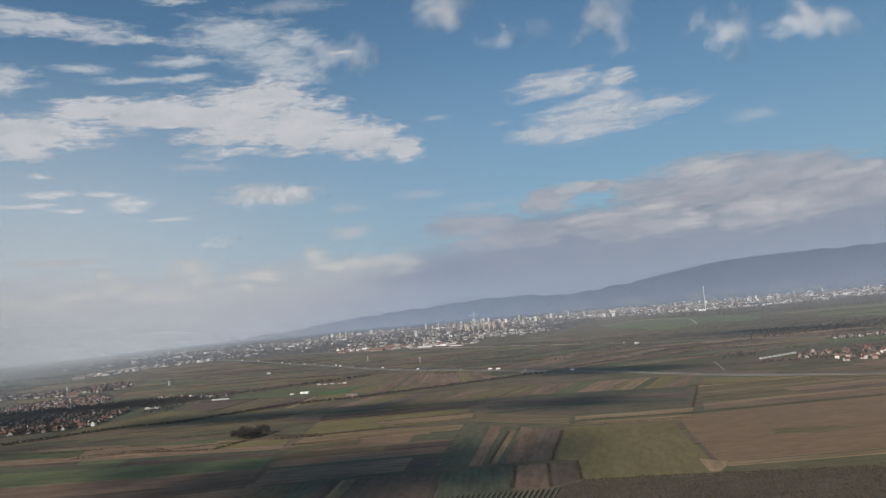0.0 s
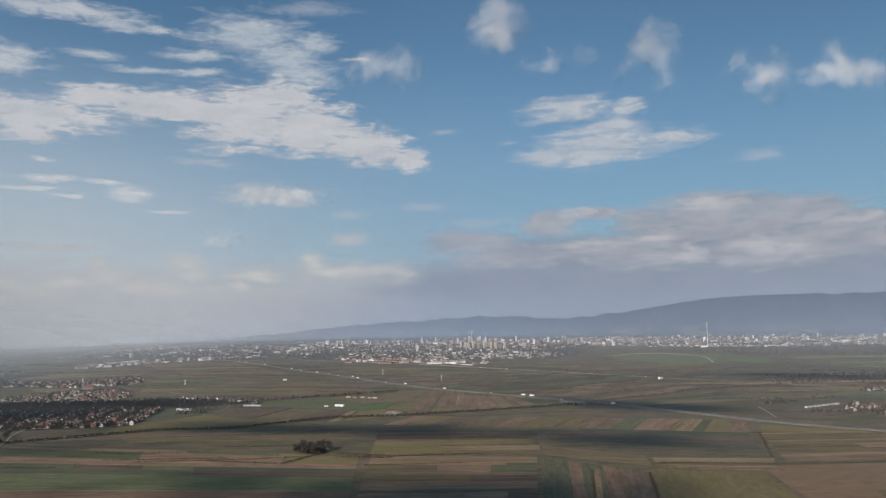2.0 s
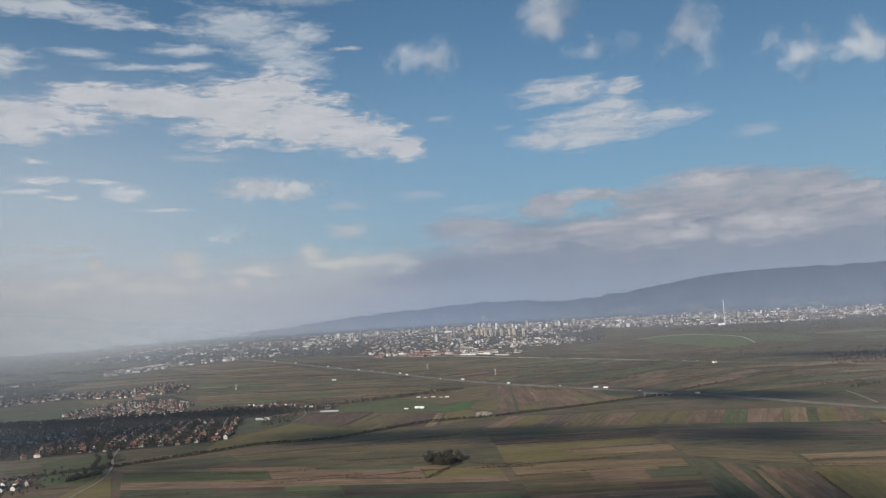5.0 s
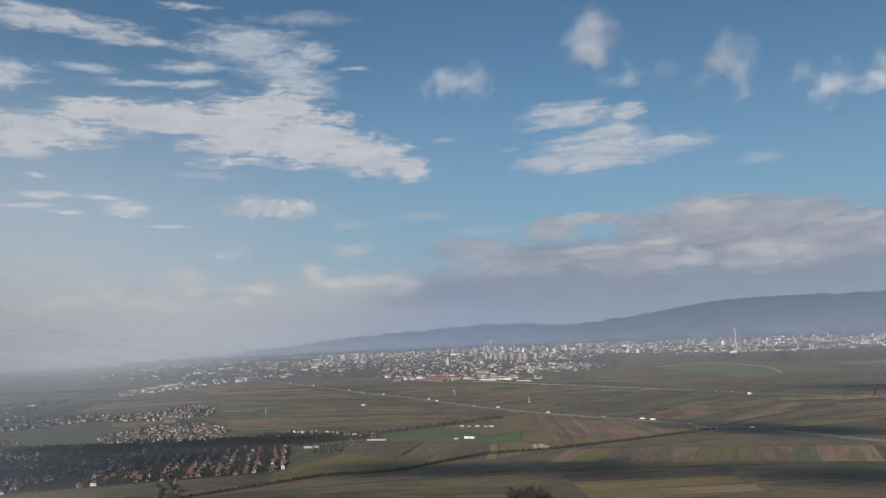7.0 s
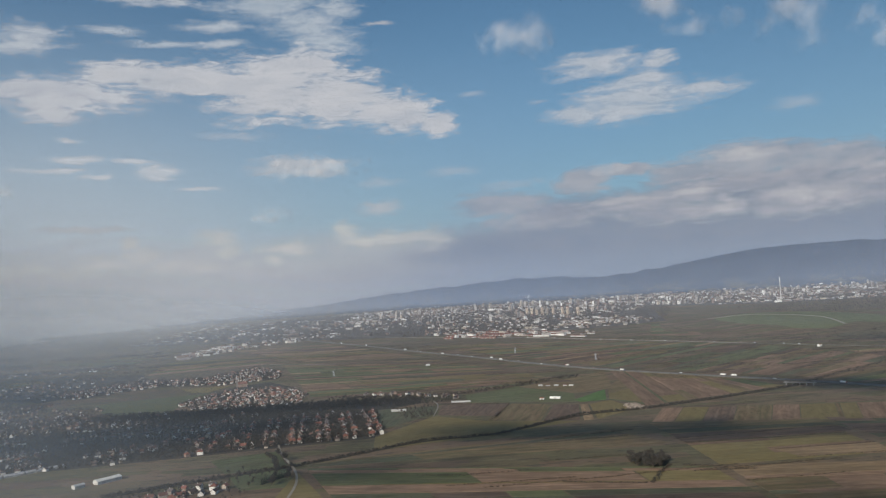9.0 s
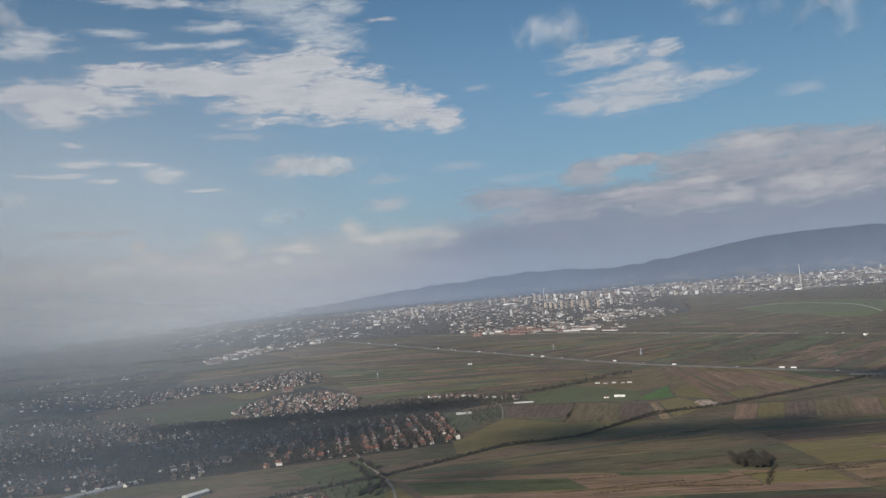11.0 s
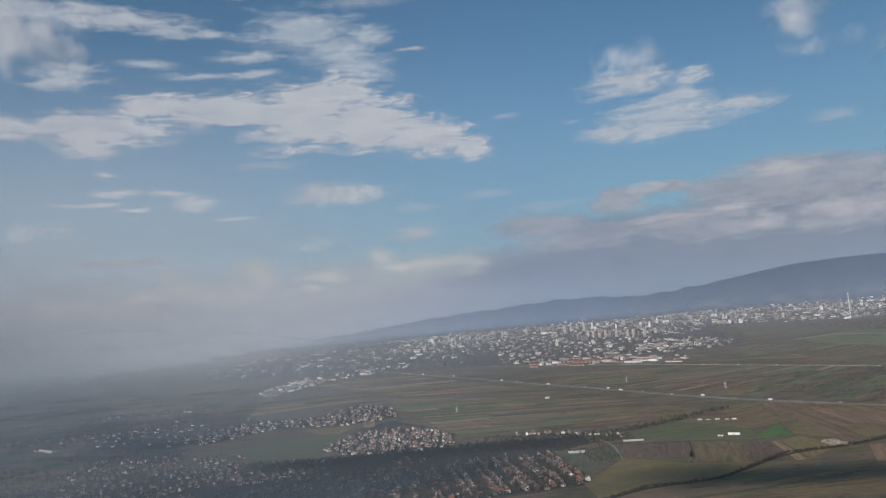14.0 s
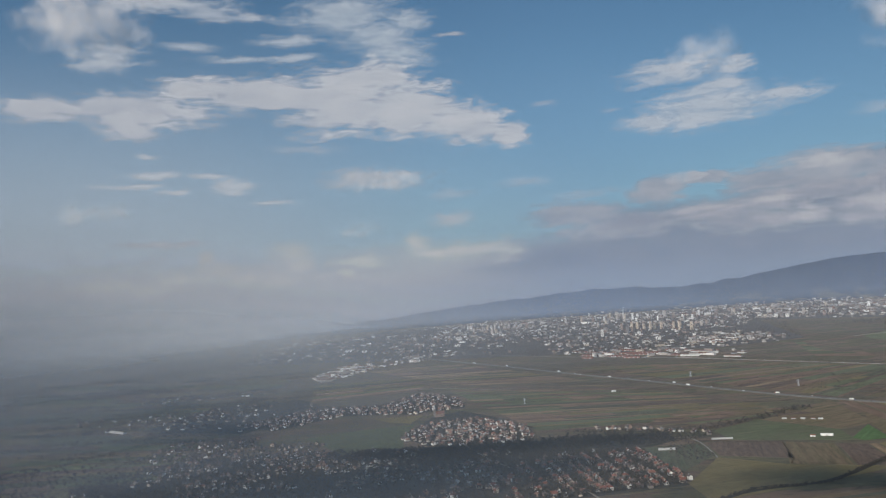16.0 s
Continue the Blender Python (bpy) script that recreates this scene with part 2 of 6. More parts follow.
def field_material(name, c1, c2, c3, band=0.35, amount=0.25, furrow=0.7):
    """Worked land: bands along the rows, blotches across them."""
    m, g = blank(name)
    p = local(g)
    shift = g.node("ShaderNodeCombineXYZ")
    g.feed(shift.inputs[0], g.math("MULTIPLY", chance(g), 900.0))
    p = g.vec("ADD", p, shift.outputs[0])
    bands = g.noise(g.stretch(p, (0.005, 0.12, 1)), 1.0, 5.0, 0.7)
    rows = g.noise(g.stretch(p, (0.012, 0.45, 1)), 1.0, 4.0, 0.6)
    spots = g.noise(g.stretch(p, (0.018, 0.03, 1)), 1.0, 5.0, 0.6, 0.8)
    grain = g.noise(g.stretch(p, (0.10, 0.24, 1)), 1.0, 6.0, 0.72)
    colour = g.mix(g.ramp(spots, 0.36, 0.68), c1, c2)
    colour = g.mix(g.math("MULTIPLY", g.ramp(g.noise(g.stretch(p, (0.03, 0.09, 1)), 1.0, 6.0, 0.65, 1.0), 0.5, 0.72), 0.5), colour, c3)
    colour = g.mix(g.math("MULTIPLY", g.ramp(bands, 0.45, 0.62), band * 1.6), colour, c3)
    worn = g.noise(g.stretch(p, (0.025, 0.16, 1)), 1.0, 6.0, 0.68, 0.5)
    colour = g.vec("MULTIPLY", colour, g.ramp(worn, 0.34, 0.66, 1.0 + 0.35 * band, 1.0 - 0.45 * band))
    shade = g.math("ADD", g.math("MULTIPLY", g.math("SUBTRACT", rows, 0.5), furrow), g.math("MULTIPLY", g.math("SUBTRACT", grain, 0.5), 1.1))
    colour = g.vec("MULTIPLY", colour, g.math("MAXIMUM", 0.4, g.math("ADD", 1.14, shade)))
    finish(g, vary(g, colour, amount), 0.95, rows, 0.12)
    return m


def plain_material(name, c1, c2, scale=0.4, rough=0.85, amount=0.12, island=False, fine=3.0, bump_size=0.03, metal=0.0):
    m, g = blank(name)
    p = position(g)
    a, b = g.noise(p, scale, 5.0, 0.6, 0.4), g.noise(p, scale * fine * 3, 3.0, 0.6)
    colour = g.mix(g.ramp(a, 0.3, 0.7), c1, c2)
    colour = g.vec("MULTIPLY", colour, g.math("ADD", 0.85, g.math("MULTIPLY", b, 0.3)))
    finish(g, vary(g, colour, amount, island), rough, b, bump_size, metal)
    return m


def choice_material(name, colours, island, rough=0.85, scale=0.8, amount=0.15):
    """One of several paints or tiles for each piece, weathered."""
    m, g = blank(name)
    r = chance(g, island)
    ramp = g.node("ShaderNodeValToRGB")
    ramp.color_ramp.interpolation = "CONSTANT"
    while len(ramp.color_ramp.elements) < len(colours):
        ramp.color_ramp.elements.new(0.5)
    for i, (e, c) in enumerate(zip(ramp.color_ramp.elements, colours)):
        e.position, e.color = i / len(colours), (*c, 1)
    g.feed(ramp.inputs[0], r)
    p = position(g)
    a, b = g.noise(p, scale, 4.0, 0.65, 0.5), g.noise(p, scale * 7, 3.0, 0.6)
    k = g.math("ADD", 0.72, g.math("ADD", g.math("MULTIPLY", a, 0.36), g.math("MULTIPLY", b, 0.2)))
    other = g.math("FRACT", g.math("MULTIPLY", r, 37.7))
    k = g.math("MULTIPLY", k, g.ramp(other, 0, 1, 1 - amount, 1 + amount, "LINEAR"))
    finish(g, g.vec("MULTIPLY", ramp.outputs[0], k), rough, b, 0.03)
    return m


def ground_material():
    m, g = blank("farmland")
    p = position(g)
    cell = g.node("ShaderNodeTexVoronoi")
    cell.feature, cell.distance = "F1", "CHEBYCHEV"
    g.feed(cell.inputs["Vector"], g.stretch(p, (0.010, 0.045, 0.0)))
    cell.inputs["Scale"].default_value = 1.0
    cell.inputs["Randomness"].default_value = 0.75
    pick = g.node("ShaderNodeSeparateColor")
    g.feed(pick.inputs[0], cell.outputs["Color"])
    ramp = g.node("ShaderNodeValToRGB")
    ramp.color_ramp.interpolation = "CONSTANT"
    tones = [(0.110, 0.090, 0.054), (0.143, 0.098, 0.068), (0.093, 0.086, 0.047), (0.162, 0.114, 0.078), (0.119, 0.084, 0.060), (0.108, 0.096, 0.052), (0.135, 0.104, 0.066)]
    while len(ramp.color_ramp.elements) < len(tones):
        ramp.color_ramp.elements.new(0.5)
    for i, (e, c) in enumerate(zip(ramp.color_ramp.elements, tones)):
        e.position, e.color = i / len(tones), (*c, 1)
    g.feed(ramp.inputs[0], pick.outputs[0])
    wide = g.noise(p, 0.0022, 6.0, 0.6, 0.8)
    spots = g.noise(g.stretch(p, (0.012, 0.05, 1)), 1.0, 5.0, 0.62)
    grain = g.noise(p, 0.4, 4.0, 0.6)
    colour = g.mix(g.ramp(wide, 0.45, 0.65, 0.15, 0.75), ramp.outputs[0], (0.096, 0.084, 0.058))
    colour = g.mix(g.math("MULTIPLY", g.ramp(spots, 0.52, 0.7), 0.6), colour, (0.046, 0.048, 0.034))
    tufts = g.noise(g.stretch(p, (0.045, 0.14, 1)), 1.0, 6.0, 0.66, 0.6)
    colour = g.mix(g.math("MULTIPLY", g.ramp(tufts, 0.53, 0.64), 0.6), colour, (0.040, 0.041, 0.030))
    colour = g.mix(g.math("MULTIPLY", g.ramp(tufts, 0.44, 0.34), 0.55), colour, (0.150, 0.148, 0.085))
    colour = g.vec("MULTIPLY", colour, g.math("ADD", 0.88, g.math("MULTIPLY", grain, 0.5)))
    finish(g, colour, 0.95, grain, 0.2)
    return m


def hill_material():
    m, g = blank("haze_tinted_woods")
    p = position(g)
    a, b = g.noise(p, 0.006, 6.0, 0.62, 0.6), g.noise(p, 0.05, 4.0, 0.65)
    # the blue of distance haze is put into the woods' own colour
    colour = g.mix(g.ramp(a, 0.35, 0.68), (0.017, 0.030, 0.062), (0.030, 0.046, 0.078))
    xyz = g.node("ShaderNodeSeparateXYZ")
    g.feed(xyz.inputs[0], p)
    # clearings and vineyards on the lower slopes
    open_land = g.math("MULTIPLY", g.ramp(g.noise(p, 0.009, 4.0, 0.6, 0.5), 0.5, 0.6), g.ramp(xyz.outputs[2], 18.0, 70.0, 0.8, 0.0))
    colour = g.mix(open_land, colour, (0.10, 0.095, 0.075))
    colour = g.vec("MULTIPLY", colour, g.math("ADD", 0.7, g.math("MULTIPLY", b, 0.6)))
    finish(g, colour, 0.95, b, 6.0)
    return m


def haze_veil_material():
    """Painted haze: lets most light through, scatters a little, tinted by bearing and distance."""
    m, g = blank("haze")
    p = position(g)
    xyz = g.node("ShaderNodeSeparateXYZ")
    g.feed(xyz.inputs[0], p)
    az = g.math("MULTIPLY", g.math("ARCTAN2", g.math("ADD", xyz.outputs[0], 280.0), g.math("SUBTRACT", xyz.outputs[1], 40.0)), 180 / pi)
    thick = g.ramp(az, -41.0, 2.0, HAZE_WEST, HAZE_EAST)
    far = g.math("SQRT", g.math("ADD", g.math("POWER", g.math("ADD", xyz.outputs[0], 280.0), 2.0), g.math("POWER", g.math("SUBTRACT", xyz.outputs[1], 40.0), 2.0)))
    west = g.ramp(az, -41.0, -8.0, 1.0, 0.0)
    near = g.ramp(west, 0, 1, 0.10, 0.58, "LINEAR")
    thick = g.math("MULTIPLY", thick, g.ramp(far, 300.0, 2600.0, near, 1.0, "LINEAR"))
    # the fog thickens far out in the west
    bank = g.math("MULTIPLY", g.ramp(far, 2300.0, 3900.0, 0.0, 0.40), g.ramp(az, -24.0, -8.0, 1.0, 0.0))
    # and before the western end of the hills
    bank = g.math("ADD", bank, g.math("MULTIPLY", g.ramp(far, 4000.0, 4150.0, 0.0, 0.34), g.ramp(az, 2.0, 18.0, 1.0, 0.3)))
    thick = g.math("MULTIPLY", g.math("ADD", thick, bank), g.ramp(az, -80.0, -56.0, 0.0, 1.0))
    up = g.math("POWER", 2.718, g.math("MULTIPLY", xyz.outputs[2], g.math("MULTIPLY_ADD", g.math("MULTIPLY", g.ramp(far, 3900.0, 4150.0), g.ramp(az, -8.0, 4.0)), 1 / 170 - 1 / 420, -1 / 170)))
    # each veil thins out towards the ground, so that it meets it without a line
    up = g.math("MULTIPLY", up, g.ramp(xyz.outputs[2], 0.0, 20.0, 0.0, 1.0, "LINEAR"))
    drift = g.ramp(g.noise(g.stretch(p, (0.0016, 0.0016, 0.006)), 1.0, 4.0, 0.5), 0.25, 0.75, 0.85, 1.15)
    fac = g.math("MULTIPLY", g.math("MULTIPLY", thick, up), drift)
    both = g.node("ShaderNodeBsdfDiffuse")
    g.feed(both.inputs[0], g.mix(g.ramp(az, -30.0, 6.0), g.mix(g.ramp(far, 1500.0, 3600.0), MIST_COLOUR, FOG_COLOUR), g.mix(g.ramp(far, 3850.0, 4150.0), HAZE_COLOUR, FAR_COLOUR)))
    both.inputs["Normal"].default_value = (0, 0, 1)
    mixed = g.node("ShaderNodeMixShader")
    g.feed(mixed.inputs[0], fac)
    g.tree.links.new(g.node("ShaderNodeBsdfTransparent").outputs[0], mixed.inputs[1])
    g.tree.links.new(both.outputs[0], mixed.inputs[2])
    g.tree.links.new(mixed.outputs[0], g.node("ShaderNodeOutputMaterial").inputs[0])
    return m


def cloud_material(name, most, size):
    """Puffs with soft rims, torn by noise."""
    m, g = blank(name)
    uv = g.node("ShaderNodeTexCoord").outputs["UV"]
    r = g.math("MULTIPLY", g.vec("LENGTH", g.vec("SUBTRACT", uv, (0.5, 0.5, 0.0))), 2.0)
    p = position(g)
    tear = g.noise(p, size, 5.0, 0.6)
    soft = g.ramp(g.math("ADD", r, g.math("MULTIPLY", g.math("SUBTRACT", tear, 0.5), 1.5)), -0.05, 0.95, 1.0, 0.0)
    rim = g.ramp(r, 0.35, 1.0, 1.0, 0.0)
    fac = g.math("MULTIPLY", g.math("MULTIPLY", soft, rim), most)
    d, t = g.node("ShaderNodeBsdfDiffuse"), g.node("ShaderNodeBsdfTranslucent")
    d.inputs[0].default_value, t.inputs[0].default_value = (0.92, 0.91, 0.90, 1), (0.92, 0.91, 0.90, 1)
    both = g.node("ShaderNodeMixShader")
    both.inputs[0].default_value = 0.2
    g.tree.links.new(d.outputs[0], both.inputs[1]), g.tree.links.new(t.outputs[0], both.inputs[2])
    mixed = g.node("ShaderNodeMixShader")
    g.feed(mixed.inputs[0], fac)
    g.tree.links.new(g.node("ShaderNodeBsdfTransparent").outputs[0], mixed.inputs[1])
    g.tree.links.new(both.outputs[0], mixed.inputs[2])
    g.tree.links.new(mixed.outputs[0], g.node("ShaderNodeOutputMaterial").inputs[0])
    return m


def puff_material(name, most, size, tear):
    """Soft vapour, densest in the middle, torn by noise, with a flatter and fainter base."""
    m, g = blank(name)
    q = local(g)
    p = position(g)
    rag = g.vec("MULTIPLY", g.vec("SUBTRACT", g.noise(p, size * 0.7, 4.0, 0.6, 0.0, True), (0.5, 0.5, 0.5)), (2.2, 0.0, 1.9))
    q = g.vec("ADD", q, rag)
    xyz = g.node("ShaderNodeSeparateXYZ")
    g.feed(xyz.inputs[0], q)
    narrow = g.ramp(xyz.outputs[2], -0.6, 0.9, 0.85, 1.6, "LINEAR")
    x = g.math("MULTIPLY", xyz.outputs[0], narrow)
    z = g.math("MULTIPLY", xyz.outputs[2], g.ramp(xyz.outputs[2], -0.2, 0.1, 1.35, 1.0))
    far = g.math("SQRT", g.math("ADD", g.math("ADD", g.math("MULTIPLY", x, x), g.math("MULTIPLY", z, z)), g.math("MULTIPLY", xyz.outputs[1], xyz.outputs[1])))
    wool = g.noise(p, size, 5.0, 0.58, 0.4)
    body = g.math("ADD", g.math("SUBTRACT", 0.62, far), g.math("MULTIPLY", g.math("SUBTRACT", wool, 0.5), tear))
    edge = g.ramp(g.vec("LENGTH", local(g)), 0.95, 1.22, 1.0, 0.0)
    fac = g.math("MULTIPLY", g.math("MULTIPLY", g.ramp(body, 0.0, 0.75), edge), most)
    turned = g.vec("NORMALIZE", g.vec("ADD", q, (-0.2, -0.5, 0.35)))
    d = g.node("ShaderNodeBsdfDiffuse")
    d.inputs[0].default_value = (0.70, 0.69, 0.71, 1)
    g.feed(d.inputs["Normal"], turned)
    mixed = g.node("ShaderNodeMixShader")
    g.feed(mixed.inputs[0], fac)
    g.tree.links.new(g.node("ShaderNodeBsdfTransparent").outputs[0], mixed.inputs[1])
    g.tree.links.new(d.outputs[0], mixed.inputs[2])
    g.tree.links.new(mixed.outputs[0], g.node("ShaderNodeOutputMaterial").inputs[0])
    return m


# haze tints: near, western, before the hills, then far west
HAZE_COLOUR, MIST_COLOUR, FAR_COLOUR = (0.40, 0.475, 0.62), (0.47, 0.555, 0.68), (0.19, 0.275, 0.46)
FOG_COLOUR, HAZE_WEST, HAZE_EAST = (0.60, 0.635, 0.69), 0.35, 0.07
M_GROUND, M_HILL, M_HAZE_VEIL = ground_material(), hill_material(), haze_veil_material()
M_WISP, M_CLOUD = puff_material("cloud_wisp", 0.12, 0.017, 2.5), puff_material("cloud_puff", 0.24, 0.012, 1.9)
M_SHADER = cloud_material("cloud_dense", 0.3, 0.02)
FIELD = {
    "yard": field_material("garden_soil", (0.052, 0.048, 0.042), (0.064, 0.056, 0.048), (0.046, 0.050, 0.038), 0.4, 0.1, 0.3),
    "town": field_material("town_ground", (0.088, 0.078, 0.073), (0.105, 0.094, 0.088), (0.074, 0.074, 0.062), 0.4, 0.1, 0.3),
    "earth": field_material("rolled_earth", (0.172, 0.114, 0.073), (0.186, 0.124, 0.079), (0.158, 0.108, 0.066), 0.18, 0.03, 0.22),
    "green": field_material("young_corn", (0.088, 0.104, 0.050), (0.100, 0.110, 0.056), (0.100, 0.094, 0.056), 0.35, 0.15),
    "bright": field_material("winter_wheat", (0.060, 0.118, 0.035), (0.073, 0.128, 0.041), (0.082, 0.112, 0.045), 0.15, 0.05),
    "olive": field_material("stubble_green", (0.146, 0.120, 0.054), (0.158, 0.126, 0.060), (0.130, 0.112, 0.052), 0.2, 0.1, 0.3),
    "brown": field_material("ploughed", (0.172, 0.112, 0.077), (0.200, 0.134, 0.092), (0.142, 0.100, 0.068), 0.45, 0.15),
    "dark": field_material("fresh_ploughed", (0.108, 0.077, 0.057), (0.128, 0.090, 0.067), (0.092, 0.070, 0.054), 0.45, 0.12),
    "tan": field_material("dry_stubble", (0.243, 0.172, 0.103), (0.205, 0.147, 0.087), (0.162, 0.118, 0.074), 0.4, 0.12),
    "khaki": field_material("fallow", (0.138, 0.106, 0.062), (0.156, 0.112, 0.068), (0.108, 0.094, 0.050), 0.5, 0.15),
    "scrubland": field_material("scrub_floor", (0.086, 0.066, 0.048), (0.100, 0.076, 0.054), (0.074, 0.062, 0.042), 0.3, 0.05, 0.4),
    "turf": field_material("mown_turf", (0.102, 0.118, 0.062), (0.118, 0.132, 0.070), (0.120, 0.120, 0.072), 0.2, 0.05, 0.4),
    "deep": field_material("meadow", (0.072, 0.082, 0.050), (0.086, 0.088, 0.055), (0.098, 0.086, 0.059), 0.4, 0.15),
}
M_ASPHALT = plain_material("worn_asphalt", (0.115, 0.11, 0.103), (0.165, 0.158, 0.147), 0.05, 0.8)
M_TRACK = plain_material("gravel_track", (0.24, 0.215, 0.18), (0.30, 0.275, 0.23), 0.15, 0.95)
M_CONCRETE = plain_material("concrete", (0.38, 0.37, 0.35), (0.48, 0.46, 0.44), 0.2, 0.85)
# bridge concrete, darkened in its colour as if under cloud shade
M_SHADED_CONCRETE = plain_material("shaded_concrete", (0.17, 0.165, 0.155), (0.24, 0.23, 0.22), 0.2, 0.9)
M_BARRIER = plain_material("barrier_panels", (0.27, 0.23, 0.21), (0.36, 0.31, 0.285), 0.03, 0.9)
WALLS = [(0.66, 0.65, 0.62), (0.38, 0.33, 0.28), (0.28, 0.21, 0.175), (0.60, 0.59, 0.57), (0.24, 0.22, 0.205), (0.40, 0.34, 0.29), (0.20, 0.175, 0.155)]
ROOFS = [(0.18, 0.078, 0.060), (0.135, 0.072, 0.060), (0.21, 0.102, 0.078), (0.10, 0.068, 0.060), (0.125, 0.105, 0.10), (0.175, 0.075, 0.056)]
# greyed as roofs look under cloud; that shade is put into the colours
SHADED_ROOFS = [(0.095, 0.072, 0.068), (0.080, 0.074, 0.076), (0.13, 0.085, 0.072), (0.12, 0.115, 0.118), (0.105, 0.085, 0.08), (0.17, 0.10, 0.08)]
M_WALL, M_WALL_ALL = choice_material("render_wall", WALLS, False), choice_material("render_walls", WALLS, True)
M_WALL_PALE = choice_material("pale_walls", [(0.74, 0.73, 0.70), (0.60, 0.55, 0.48), (0.34, 0.28, 0.24), (0.68, 0.66, 0.63)], True)
M_ROOF, M_ROOF_ALL = choice_material("tile_roof", ROOFS, False), choice_material("tile_roofs", SHADED_ROOFS, True)
# lighter, warmer tiles for the church village, with sunlight put into the colour
M_ROOF_WARM = choice_material("warm_tile_roofs", [(0.26, 0.135, 0.105), (0.20, 0.115, 0.092), (0.18, 0.13, 0.115), (0.32, 0.195, 0.155), (0.13, 0.098, 0.09)], True)
CITY = [(0.50, 0.49, 0.475), (0.27, 0.25, 0.24), (0.66, 0.65, 0.64), (0.24, 0.19, 0.17), (0.38, 0.335, 0.285), (0.18, 0.17, 0.17), (0.36, 0.335, 0.32), (0.20, 0.165, 0.15), (0.42, 0.385, 0.36)]
TOPS = [(0.22, 0.21, 0.205), (0.16, 0.085, 0.066), (0.28, 0.27, 0.265), (0.18, 0.10, 0.078), (0.12, 0.112, 0.112), (0.42, 0.41, 0.40)]
M_BLOCK, M_BLOCK_ALL = choice_material("panel_wall", CITY, False, 0.8, 0.1), choice_material("panel_walls", CITY, True, 0.8, 0.1)
M_TOP, M_TOP_ALL = choice_material("flat_roof", TOPS, False, 0.85, 0.1), choice_material("flat_roofs", TOPS, True, 0.85, 0.1)
M_BRICKTOWER = choice_material("ochre_panel", [(0.46, 0.385, 0.31), (0.52, 0.44, 0.36), (0.40, 0.335, 0.275)], False, 0.85, 0.1)
M_WHITE = plain_material("white_sheet", (0.74, 0.74, 0.72), (0.82, 0.81, 0.79), 0.3, 0.5)
M_PALE = plain_material("pale_sheet", (0.50, 0.50, 0.49), (0.60, 0.59, 0.57), 0.3, 0.6)
M_FILM = plain_material("greenhouse_film", (0.27, 0.28, 0.29), (0.34, 0.34, 0.35), 0.3, 0.5)
M_GREY = plain_material("grey_sheet", (0.36, 0.37, 0.38), (0.46, 0.46, 0.46), 0.3, 0.5)
M_BRICKY = plain_material("dull_red_roofing", (0.165, 0.085, 0.070), (0.21, 0.115, 0.095), 0.05, 0.85)
M_CITY_TWIG = choice_material("town_twigs", [(0.078, 0.064, 0.062), (0.090, 0.074, 0.070), (0.066, 0.060, 0.056), (0.074, 0.072, 0.058)], True, 0.95, 0.5)
M_RUST = plain_material("red_roofing", (0.24, 0.10, 0.07), (0.30, 0.14, 0.095), 0.2, 0.8)
M_STEEL = plain_material("galvanised_steel", (0.50, 0.51, 0.52), (0.60, 0.60, 0.60), 1.0, 0.45, metal=0.6)
M_BARK = plain_material("bark", (0.075, 0.060, 0.048), (0.11, 0.09, 0.07), 1.0, 0.95)
M_TWIG = choice_material("bare_twigs", [(0.054, 0.048, 0.042), (0.066, 0.058, 0.048), (0.046, 0.048, 0.040), (0.058, 0.050, 0.046)], True, 0.95, 0.5)
M_GREENERY = choice_material("evergreen", [(0.030, 0.045, 0.026), (0.038, 0.052, 0.030), (0.026, 0.040, 0.026)], True, 0.95, 0.5)
M_SCRUB = choice_material("dry_scrub", [(0.070, 0.055, 0.042), (0.082, 0.064, 0.046), (0.060, 0.055, 0.036)], True, 0.95, 0.5)
M_RUBBLE = choice_material("pale_rubble", [(0.28, 0.24, 0.205), (0.22, 0.185, 0.16), (0.34, 0.29, 0.25)], True, 0.95, 0.6)
M_BANK = plain_material("stream_bank", (0.050, 0.046, 0.034), (0.066, 0.060, 0.042), 0.15, 0.95)
M_TYRE = plain_material("tyre", (0.02, 0.02, 0.02), (0.03, 0.03, 0.03), 1.0, 0.9)
M_PAINT = choice_material("vehicle_paint", [(0.75, 0.75, 0.75), (0.55, 0.56, 0.58), (0.80, 0.80, 0.79), (0.30, 0.08, 0.07), (0.10, 0.12, 0.18)], False, 0.4)
M_VINE = plain_material("vine_rows", (0.13, 0.125, 0.075), (0.16, 0.145, 0.09), 0.6, 0.95)

# ---------------------------------------------------------------- mesh helpers


def mesh_of(name, verts, faces, mats, index=None, smooth=False):
    me = bpy.data.meshes.new(name)
    me.from_pydata([tuple(v) for v in verts], [], faces)
    for m in mats:
        me.materials.append(m)
    if index is not None:
        me.polygons.foreach_set("material_index", np.asarray(index, dtype=np.int32))
    if smooth:
        me.polygons.foreach_set("use_smooth", [True] * len(me.polygons))
    me.update()
    return me


def part(name, me, parent, label=""):
    ob = new(name, me)
    ob.parent = parent
    if label:
        tagged(ob, label)
    return ob


def box(x0, x1, y0, y1, z0, z1):
    v = [(x0, y0, z0), (x1, y0, z0), (x1, y1, z0), (x0, y1, z0), (x0, y0, z1), (x1, y0, z1), (x1, y1, z1), (x0, y1, z1)]
    f = [(3, 2, 1, 0), (4, 5, 6, 7), (0, 1, 5, 4), (1, 2, 6, 5), (2, 3, 7, 6), (3, 0, 4, 7)]
    return v, f


